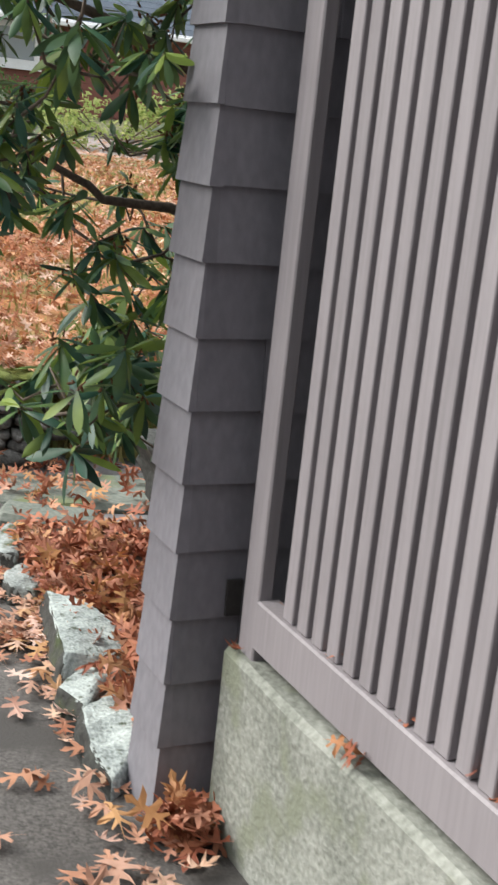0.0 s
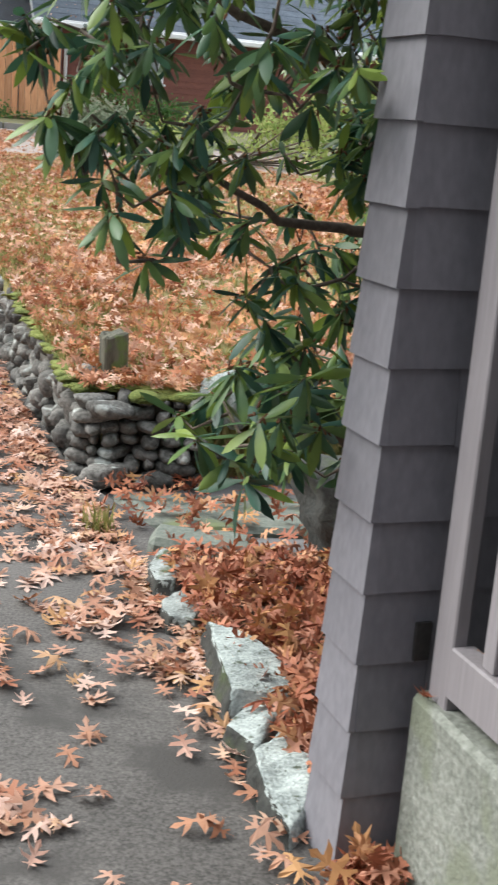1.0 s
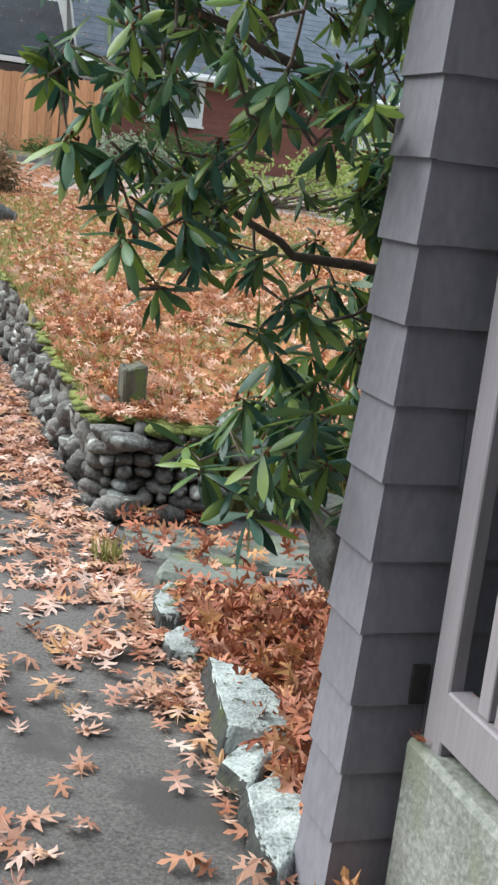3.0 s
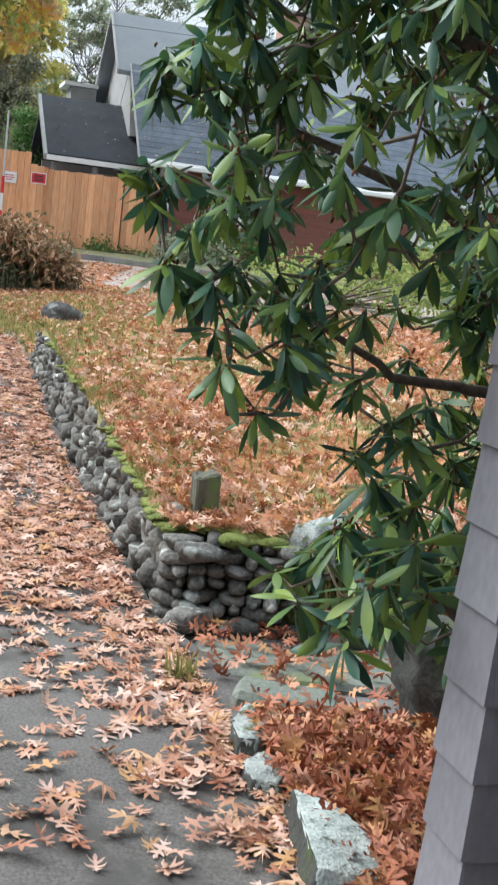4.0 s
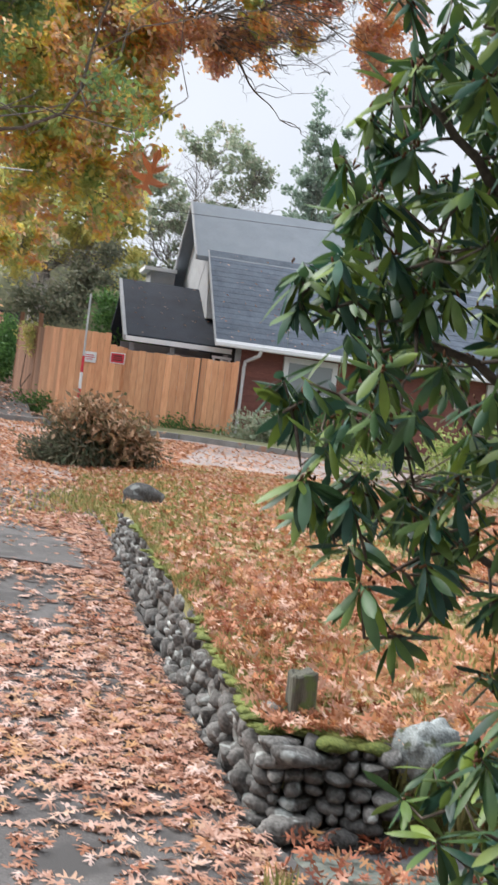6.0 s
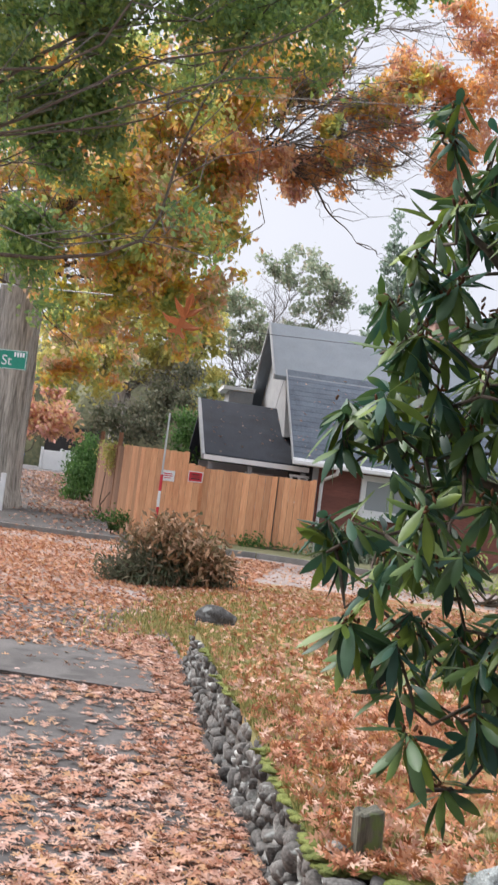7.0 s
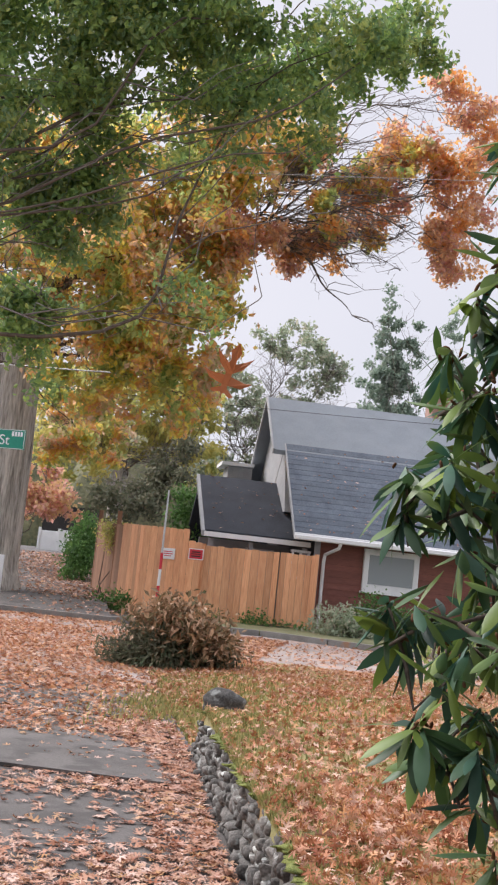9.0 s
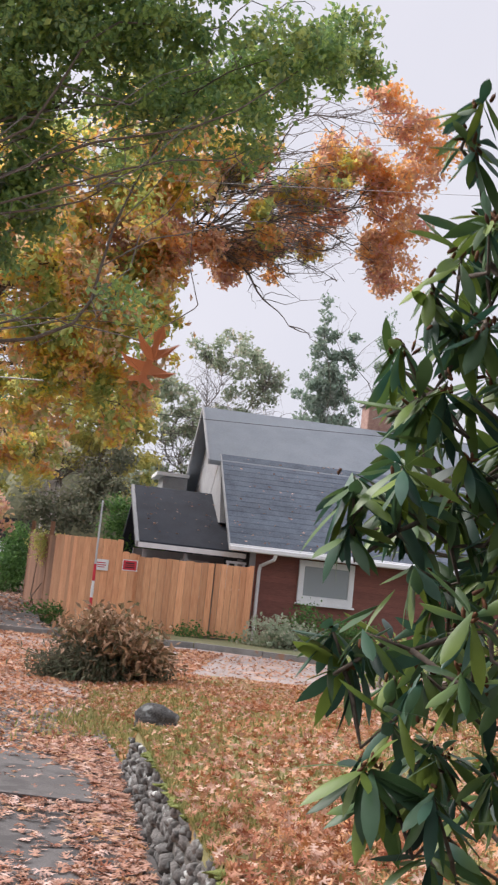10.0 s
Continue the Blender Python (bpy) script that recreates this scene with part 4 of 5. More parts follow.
    while len(road) < 36000:
        y = 10.5 + 15 * rng.random()
        x = -9.0 + 12 * rng.random()
        if wall_x(y) + 0.1 < x and y < 20:
            continue
        d = noise.noise(Vector((x * 0.35, y * 0.55, 2)))
        p = 0.5 + 0.9 * smooth_step(-0.3, 0.25, d)
        if x > -2.3:
            p *= 0.12
        if x < -3 and 23.2 < y < 24.6:
            p *= 0.2
        if rng.random() < p:
            road.append((x, y, ground_z(y) + 0.0))
    scatter("street_leaves", road, OAK_SIMPLE, M_LAWNLEAF, (0.07, 0.12), rng, 0.3, None, "pinkish-tan drift of fallen leaves over the side street", "leaves")
    far = []
    for _ in range(6000):
        y = 25.8 + 22 * rng.random() ** 1.3
        x = -6.4 - 0.36 * (y - 25.6) + rng.gauss(0, 1.0)
        if y < 29.5 and rng.random() < 0.85:
            continue
        far.append((x, y, ground_z(y) + 0.085 + 0.0425 * (y - 25.7)))
    scatter("path_leaves", far, OAK_SIMPLE, M_LITTER, (0.1, 0.17), rng, 0.3, None, "fallen leaves along the far pavement", "leaves")
    # rail and concrete ledge
    ledge = []
    for a in (-0.14, -0.34, -0.56, -0.73, -0.80):
        p = SCREEN @ Vector((0.022, a, 0.531))
        ledge.append(p)
    for a in (-0.43, -0.46, -0.49, -0.02):
        ledge.append(SCREEN @ Vector((-0.012, a, 0.408)))
    scatter("ledge_leaves", ledge, OAK, M_BEDLEAF, (0.045, 0.07), rng, 0.7, None, "few curled dry leaves caught on the screen rail and ledge", "leaves", 0.0)


make_litter()


def make_grass():
    rng = random.Random(12)
    verts, faces = [], []

    def tuft(x, y, z, h):
        n = len(verts)
        a = rng.uniform(0, math.tau)
        lean = rng.uniform(0.1, 0.7) * h
        w = 0.004 + 0.012 * min(1, y / 12)
        dx, dy = math.cos(a), math.sin(a)
        verts.extend([(x - dy * w, y + dx * w, z), (x + dy * w, y - dx * w, z), (x + dx * lean, y + dy * lean, z + h)])
        faces.append((n, n + 1, n + 2))

    for _ in range(30000):
        y = 4.6 + 14 * rng.random() ** 1.1
        k = 0.02 + 5.5 * rng.random() ** 1.35
        x = wall_x(y) + k
        if noise.noise(Vector((x * 0.8, y * 0.55, 7))) > 0.2 and k > 0.5:
            continue
        tuft(x, y, lawn_z(x, y) - 0.005, rng.uniform(0.025, 0.065))
    for _ in range(12000):
        y = 4.8 + 5.8 * rng.random() ** 0.8
        x = wall_x(y) + 0.03 + 0.42 * rng.random() ** 1.7
        if noise.noise(Vector((x * 2.0, y * 1.1, 17))) < -0.15:
            continue
        tuft(x, y, lawn_z(x, y) - 0.008, rng.uniform(0.025, 0.065))
    for _ in range(1500):
        x, y = -2.35 + rng.gauss(0, 0.3), 13.2 + rng.gauss(0, 0.8)
        tuft(x, y, lawn_z(x, y) - 0.01 if x > wall_x(y) + 0.1 else ground_z(y), rng.uniform(0.03, 0.10))
    for _ in range(700):
        x = rng.uniform(0.36, 1.3)
        tuft(x, rng.uniform(4.40, 4.53), rng.uniform(0.0, 0.3), rng.uniform(0.04, 0.12))
    for _ in range(60):
        tuft(0.02 + rng.gauss(0, 0.03), 3.72 + rng.gauss(0, 0.03), 0.01, rng.uniform(0.05, 0.12))
    tagged(raw("grass", verts, faces, M_GRASS), "sparse green and straw-coloured lawn grass among leaves", "grass", kind="stuff")


make_grass()


# ---- rhododendron ----
def rhodo_leaf(length, width, droop, fold):
    """A long oval leaf from the origin along x, drooping, with a folded midrib."""
    verts, faces = [], []
    n = 7
    prof = [0.07, 0.40, 0.74, 0.96, 1.0, 0.72, 0.05]
    for i in range(n):
        t = i / (n - 1)
        x = length * t
        z = -droop * length * t * t
        w = width * prof[i] * 0.5
        verts += [(x, -w, z - fold * w), (x, 0, z), (x, w, z - fold * w)]
    for i in range(n - 1):
        a = 3 * i
        faces += [(a, a + 3, a + 4, a + 1), (a + 1, a + 4, a + 5, a + 2)]
    return verts, faces


BUSH_BASE = Vector((1.14, 2.95, 0.03))
TIPS_LOW = [(0.43, 2.24, 1.13), (0.34, 2.33, 1.03), (0.31, 2.41, 0.80), (0.22, 2.46, 0.74), (0.44, 2.21, 0.86), (0.51, 2.20, 0.79), (0.40, 2.30, 0.72), (0.37, 2.34, 0.63)]
TIPS_MID = [(-0.10, 2.15, 1.72), (-0.10, 2.15, 1.67), (-0.11, 2.15, 1.53), (-0.08, 2.16, 1.49), (-0.02, 2.15, 1.34), (0.04, 2.16, 1.25), (-0.07, 2.10, 1.53), (-0.02, 2.09, 1.43), (-0.06, 2.08, 1.37), (0.03, 2.07, 1.34), (0.04, 2.15, 1.54), (0.12, 2.09, 1.50), (0.22, 2.18, 1.40), (0.18, 2.16, 1.22), (0.06, 2.01, 1.21), (0.13, 2.10, 1.12), (0.30, 2.06, 1.32), (0.31, 1.88, 1.51), (0.46, 1.88, 1.48)]
TIPS_HIGH = [(0.03, 2.16, 2.22), (0.02, 2.15, 2.06), (-0.05, 2.16, 1.93), (-0.02, 2.17, 1.85), (0.01, 2.33, 1.87), (-0.10, 2.17, 1.74), (-0.04, 2.22, 1.72), (0.12, 2.21, 1.69), (0.18, 2.43, 1.83), (0.23, 1.75, 1.60), (0.22, 1.89, 1.54), (0.33, 1.80, 1.68), (0.36, 1.82, 1.82), (0.02, 2.25, 2.28), (0.06, 2.32, 2.16), (-0.01, 2.23, 2.01), (-0.06, 2.28, 1.93), (0.06, 2.25, 1.88)]


def make_rhododendron():
    rng = random.Random(44)
    b = thing("rhododendron", "large rhododendron with drooping glossy dark green leaves", "shrub", at=BUSH_BASE)
    inv = Matrix.Translation(-BUSH_BASE)
    # stems and limbs
    stems = [
        [(1.14, 2.95, 0.0), (1.10, 2.92, 0.5), (1.04, 2.86, 1.0), (0.92, 2.76, 1.5), (0.76, 2.66, 1.95), (0.58, 2.58, 2.3), (0.42, 2.5, 2.6)],
        [(1.16, 2.98, 0.0), (1.18, 2.92, 0.7), (1.12, 2.85, 1.4), (1.02, 2.75, 2.0), (0.92, 2.65, 2.5)],
        [(1.12, 2.92, 0.0), (1.08, 2.84, 0.7), (0.92, 2.68, 1.08), (0.64, 2.48, 1.17), (0.42, 2.34, 1.19), (0.2, 2.22, 1.30)],
        [(1.10, 2.96, 0.0), (0.95, 2.80, 0.36), (0.70, 2.55, 0.62), (0.46, 2.38, 0.80)],
        [(1.04, 2.86, 1.0), (0.85, 2.66, 1.38), (0.60, 2.48, 1.48), (0.36, 2.32, 1.56), (0.10, 2.22, 1.66)],
        [(0.92, 2.76, 1.5), (0.72, 2.52, 1.78), (0.50, 2.40, 1.84), (0.24, 2.33, 1.96), (0.06, 2.28, 2.1)],
    ]
    nodes = []
    for s in stems:
        n = len(s)
        pts = []
        for i in range(n - 1):
            for k in range(4):
                t = k / 4
                p = Vector(s[i]).lerp(Vector(s[i + 1]), t)
                p += Vector((rng.gauss(0, 0.012), rng.gauss(0, 0.012), 0))
                pts.append(p)
        pts.append(Vector(s[-1]))
        r = [0.02 * (1 - i / len(pts)) + 0.005 for i in range(len(pts))]
        bm = tube(bmesh.new(), pts, r, 8)
        bm.transform(inv)
        part("stem", bm, M_TWIG, b, "", True)
        nodes += [p for p in pts if p.z > 0.3]
    tips = [Vector(t) for t in TIPS_LOW + TIPS_MID + TIPS_HIGH]
    own = len(tips)
    # the inner and far whorls fill the crown
    tries = 0
    while len(tips) < own + 40 and tries < 20000:
        tries += 1
        p = Vector((rng.uniform(0.05, 1.35), rng.uniform(2.0, 3.3), rng.uniform(0.55, 2.75)))
        q = ((p.x - 0.75) / 0.85, (p.y - 2.7) / 0.7, (p.z - 1.75) / 1.15)
        if sum(a * a for a in q) > 1:
            continue
        az = p.x / p.y
        bound = 0.01 if p.z > 1.35 else 0.11 if p.z > 1.15 else 0.17
        if az < bound or (0.90 < p.z < 1.14 and az < 0.26):
            continue
        if p.z > 1.5 and p.z < 2.0 and az < 0.15 and rng.random() < 0.5:
            continue
        tips.append(p)
    # the street side of the crown is thick, with an uneven outline
    outline = [(0.5, 0.16), (0.65, 0.12), (0.8, 0.085), (0.95, 0.15), (1.05, 0.15), (1.12, 0.075), (1.22, 0.03), (1.35, -0.02), (1.5, -0.03), (1.62, 0.0), (1.75, -0.035), (1.9, -0.025), (2.0, -0.005), (2.15, 0.02), (2.35, 0.04), (2.7, 0.12)]
    goal = len(tips) + 215
    while len(tips) < goal:
        z = rng.uniform(1.45, 2.65) if rng.random() < 0.78 else rng.uniform(0.55, 1.45)
        y = rng.uniform(1.95, 2.95)
        lo = np.interp(z, [a for a, _ in outline], [b2 for _, b2 in outline])
        az = lo + rng.random() * ((0.29 if z > 1.4 else 0.22) - lo)
        if rng.random() > smooth_step(lo - 0.01, lo + 0.17, az) + 0.14:
            continue
        if 1.4 < z < 1.75 and az > 0.1 and rng.random() < 0.55:
            continue
        if 1.66 < z < 1.84 and 0.05 < az < 0.11 and rng.random() < 0.6:
            continue
        if z > 2.0 and y > 2.4 and rng.random() < 0.3:
            continue
        tips.append(Vector((az * y, y, z)))
    # the shaded heart and the back of the crown
    for _ in range(400):
        y = rng.uniform(2.5, 3.6)
        z = rng.uniform(0.9, 3.0)
        lo = 0.21 if z < 1.8 else 0.16
        tips.append(Vector((y * (lo + (0.45 - lo) * rng.random() ** 1.3), y, z)))
    for _ in range(30):
        tips.append(Vector((rng.uniform(0.42, 0.85), rng.uniform(2.35, 2.9), rng.uniform(0.55, 0.95))))
    for _ in range(110):
        y = rng.uniform(2.15, 3.0)
        tips.append(Vector((y * rng.uniform(0.09, 0.32), y, rng.uniform(1.85, 2.8))))
    # the tips that lean out over the lawn
    rim = [(1.2, 0.05), (1.3, -0.03), (1.4, -0.07), (1.55, -0.08), (1.65, -0.03), (1.75, -0.08), (1.85, -0.06), (1.95, -0.06), (2.05, -0.03), (2.2, 0.0), (2.32, 0.03)]
    for _ in range(75):
        z = rng.uniform(1.2, 2.32)
        x = np.interp(z, [a for a, _ in rim], [c for _, c in rim]) + 0.27 * rng.random() ** 0.8
        tips.append(Vector((x, rng.uniform(2.05, 2.6), z)))
    twigs = bmesh.new()
    verts, faces = [], []
    temps = [rhodo_leaf(1.0, rng.uniform(0.20, 0.28), rng.uniform(0.05, 0.5), rng.uniform(-0.1, 0.45)) for _ in range(10)]
    shared = []
    for tv, tf in temps:
        me = bpy.data.meshes.new("leaf")
        me.from_pydata(tv, [], tf)
        me.materials.append(M_RHODO_LEAF)
        me.polygons.foreach_set("use_smooth", [True] * len(me.polygons))
        shared.append(me)
    buds = bmesh.new()
    count = 0
    # each twig springs from the nearest wood, stem or older twig
    reach = {}
    for k, tip in enumerate(tips):
        reach[k] = min((q - tip).length for q in nodes)
    order = sorted(range(len(tips)), key=lambda k: reach[k])
    roots = {}
    for k in order:
        tip = tips[k]
        node = min(nodes, key=lambda q: (q - tip).length + 0.6 * max(0.0, q.z - tip.z + 0.05))
        mid = node.lerp(tip, 0.5) + Vector((rng.gauss(0, 0.02), rng.gauss(0, 0.02), -0.03 + rng.gauss(0, 0.015)))
        ln = (tip - node).length
        r0 = 0.0032 + 0.008 * min(1.0, ln)
        tube(twigs, [node, node.lerp(mid, 0.6), mid, mid.lerp(tip, 0.6), tip], [r0, r0 * 0.85, r0 * 0.7, r0 * 0.6, 0.0025], 5)
        nodes += [mid, node.lerp(mid, 0.5), mid.lerp(tip, 0.5)]
        roots[k] = mid
    for i, tip in enumerate(tips):
        mid = roots[i]
        out = (tip - mid).normalized()
        axis = (out * 0.55 + Vector((rng.gauss(0, 0.25), rng.gauss(0, 0.25), 0.75))).normalized()
        rot = axis.to_track_quat("Z", "X").to_matrix()
        n = rng.randint(10, 15)
        size = rng.uniform(0.09, 0.12) if tip.z < 0.98 else rng.uniform(0.07, 0.102)
        a0 = rng.uniform(0, math.tau)
        for k in range(n):
            yaw = a0 + k * math.tau / n + rng.gauss(0, 0.2)
            pitch = rng.uniform(-0.1, 1.15) if rng.random() < 0.85 else rng.uniform(-1.1, -0.3)
            ln = size * rng.uniform(0.72, 1.08)
            r = rot @ Euler((rng.gauss(0, 0.35), pitch, yaw)).to_matrix()
            # leaves hang under their own weight
            d = r @ Vector((1, 0, 0))
            if d.z > -0.3 and rng.random() < (0.7 if tip.z > 1.4 else 0.4):
                r = Matrix.Rotation(rng.uniform(0.2, 0.85), 3, Vector((-d.y, d.x, 0)).normalized() if abs(d.z) < 0.98 else Vector((1, 0, 0))) @ r
            which = rng.randrange(10)
            base = tip + axis * rng.uniform(-0.015, 0.008)
            if i < own and count < 298:
                o = new("leaf", shared[which])
                o.matrix_basis = inv @ Matrix.LocRotScale(base, r.to_quaternion(), Vector((ln, ln, ln)))
                o.parent = b
                count += 1
            else:
                m = np.array(r) * ln
                p = np.array(temps[which][0]) @ m.T + np.array(base - BUSH_BASE)
                off = len(verts)
                verts.extend(p.tolist())
                faces.extend(tuple(v + off for v in f) for f in temps[which][1])
        for k in range(6 if rng.random() < 0.45 else 1):
            s = stone(rng, (0.003, 0.003, 0.009), 0.2, 1)
            s.transform(inv @ Matrix.Translation(tip + Vector((rng.gauss(0, 0.013), rng.gauss(0, 0.013), rng.gauss(0, 0.011)))) @ Euler((rng.gauss(0, 0.8), rng.gauss(0, 0.8), 0)).to_matrix().to_4x4())
            me = bpy.data.meshes.new("tmp")
            s.to_mesh(me)
            s.free()
            buds.from_mesh(me)
            bpy.data.meshes.remove(me)
    twigs.transform(inv)
    part("branching", twigs, M_TWIG, b, "", True)["kind"] = "stuff"
    part("dry_bloom", buds, M_RUST, b, "rust-brown spent seed heads", True)["kind"] = "stuff"
    raw("foliage", verts, faces, M_RHODO, b, True)["kind"] = "stuff"


make_rhododendron()


# ---- trees ----
def leaf_cloud(rng, blobs, count, size, gaps=0.0, seed=0.0, droop=0.3, wide=0.26, per=34):
    """Small leaves in uneven clumps within the given ellipsoids (centre, radii). Returns vertices and faces."""
    verts, faces = [], []
    total = sum(r[0] * r[1] * r[2] for _, r in blobs)
    for c, r in blobs:
        want = int(count * r[0] * r[1] * r[2] / total)
        clumps = []
        for _ in range(max(8, int(want / per))):
            d = Vector((rng.gauss(0, 1), rng.gauss(0, 1), rng.gauss(0, 1))).normalized() * rng.random() ** 0.45
            p = Vector((c[0] + d.x * r[0], c[1] + d.y * r[1], c[2] + d.z * r[2]))
            if noise.noise(p * 0.55 + Vector((seed, 0, 0))) < gaps - 0.25:
                continue
            clumps.append(p)
        if not clumps:
            continue
        for _ in range(want):
            p = rng.choice(clumps)
            s = 0.13 + 0.035 * min(r)
            q = (p.x + rng.gauss(0, s), p.y + rng.gauss(0, s), p.z + rng.gauss(0, s * 0.7) - abs(rng.gauss(0, droop * 0.3)))
            ln = rng.uniform(*size)
            e = np.array(Euler((rng.gauss(0, 0.85), rng.gauss(0, 0.85), rng.uniform(0, math.tau))).to_matrix())
            n = len(verts)
            for a, b2, z in ((-0.5, 0, 0), (0, -wide, 0.08), (0.5, 0, -0.06), (0, wide, 0.08)):
                v = e @ (a * ln, b2 * ln, z * ln)
                verts.append((q[0] + v[0], q[1] + v[1], q[2] + v[2]))
            faces.append((n, n + 1, n + 2, n + 3))
    return verts, faces


def limb(bm, rng, start, end, r0, r1, bend=0.12, n=7, seg=7):
    a, b = Vector(start), Vector(end)
    ln = (b - a).length
    pts = []
    w1 = Vector((rng.gauss(0, 1), rng.gauss(0, 1), rng.gauss(0, 0.7))) * bend * ln * 0.35
    w2 = Vector((rng.gauss(0, 1), rng.gauss(0, 1), rng.gauss(0, 0.7))) * bend * ln * 0.2
    w3 = Vector((rng.gauss(0, 1), rng.gauss(0, 1), rng.gauss(0, 1))) * bend * ln * 0.08
    for i in range(n):
        t = i / (n - 1)
        pts.append(a.lerp(b, t) + w1 * math.sin(math.pi * t) + w2 * math.sin(math.tau * t) + w3 * math.sin(5 * math.pi * t))
    tube(bm, pts, [r0 + (r1 - r0) * i / (n - 1) for i in range(n)], seg)
    return pts


def make_tree(name, label, base, trunk_r, fork_z, crowns, seed, twigs=60, fork_r=None, seg=14, hub=None, per=60):
    """base: foot of the trunk; crowns: list of (part name, material, blobs, count, leaf size, gaps)."""
    rng = random.Random(seed)
    t = thing(name, label, "tree", at=base)
    inv = Matrix.Translation(-Vector(base))
    bm = bmesh.new()
    b = Vector(base)
    top = b + Vector((0, 0, fork_z))
    fr = fork_r or trunk_r * 0.7
    pts = [b + Vector((0, 0, -0.3)), b + Vector((0, 0, 0.15)), b + Vector((0, 0, 0.7)), b.lerp(top, 0.4), b.lerp(top, 0.7), top]
    tube(bm, pts, [trunk_r * 1.45, trunk_r * 1.25, trunk_r * 1.04, trunk_r, trunk_r * 0.93, fr], seg * 2)
    bmesh.ops.subdivide_edges(bm, edges=list(bm.edges), cuts=2)
    for v in bm.verts:
        d = Vector((v.co.x - b.x, v.co.y - b.y, 0))
        if d.length > 1e-4:
            a = math.atan2(d.y, d.x)
            v.co += d.normalized() * trunk_r * (0.10 * noise.noise(Vector((math.cos(a) * 4, math.sin(a) * 4, v.co.z * 0.25))) + 0.07 * noise.noise(Vector((math.cos(a) * 12, math.sin(a) * 12, v.co.z * 0.7))) + 0.14 * max(0, 0.8 - (v.co.z - b.z)) * math.sin(a * 5))
    bm.transform(inv)
    part("trunk", bm, M_BARK, t, "", True)
    bm = bmesh.new()
    tw = bmesh.new()
    if hub:
        limb(bm, rng, top - Vector((0, 0, 0.6)), hub, 0.22, 0.09, 0.16, 16, 9)
        bare = limb(bm, rng, hub, Vector(hub) + Vector((2.9, 0.1, -1.9)), 0.05, 0.008, 0.14, 16, 6)
        for k in range(14):
            foot = rng.choice(bare[4:])
            limb(tw, rng, foot, foot + Vector((rng.uniform(-0.2, 1.1), rng.gauss(0, 0.3), rng.uniform(-0.7, 0.5))), 0.014, 0.003, 0.4, 7, 4)
    for _, _, blobs, _, _, _ in crowns:
        for c, r in blobs:
            foot = Vector(hub) if hub and c[0] > hub[0] + 0.4 else top - Vector((0, 0, rng.uniform(0, 0.25) * fork_z))
            mid = limb(bm, rng, foot, c, min(0.07, fr * rng.uniform(0.10, 0.2) * (0.3 if hub and c[0] > hub[0] else 1.0)), 0.006, 0.28, 16)
            for _ in range(int(twigs / max(1, len(blobs)))):
                s = rng.choice(mid[3:])
                d = Vector((rng.gauss(0, 1), rng.gauss(0, 1), rng.gauss(0, 1))).normalized()
                e = Vector((c[0] + d.x * r[0], c[1] + d.y * r[1], c[2] + d.z * r[2]))
                limb(tw, rng, s, s.lerp(e, rng.uniform(0.45, 0.85)), 0.013, 0.003, 0.45, 8, 4)
    bm.transform(inv)
    tw.transform(inv)
    part("branch_structure", bm, M_TWIG, t, "", True)["kind"] = "stuff"
    part("branching", tw, M_TREETWIG, t, "", True)["kind"] = "stuff"
    for pname, material, blobs, count, size, gaps in crowns:
        v, f = leaf_cloud(rng, blobs, count, size, gaps, seed, 0.3, 0.3, per)
        o = raw(pname, [(x - b.x, y - b.y, z - b.z) for x, y, z in v], f, material, t)
        o["kind"] = "stuff"
    return t


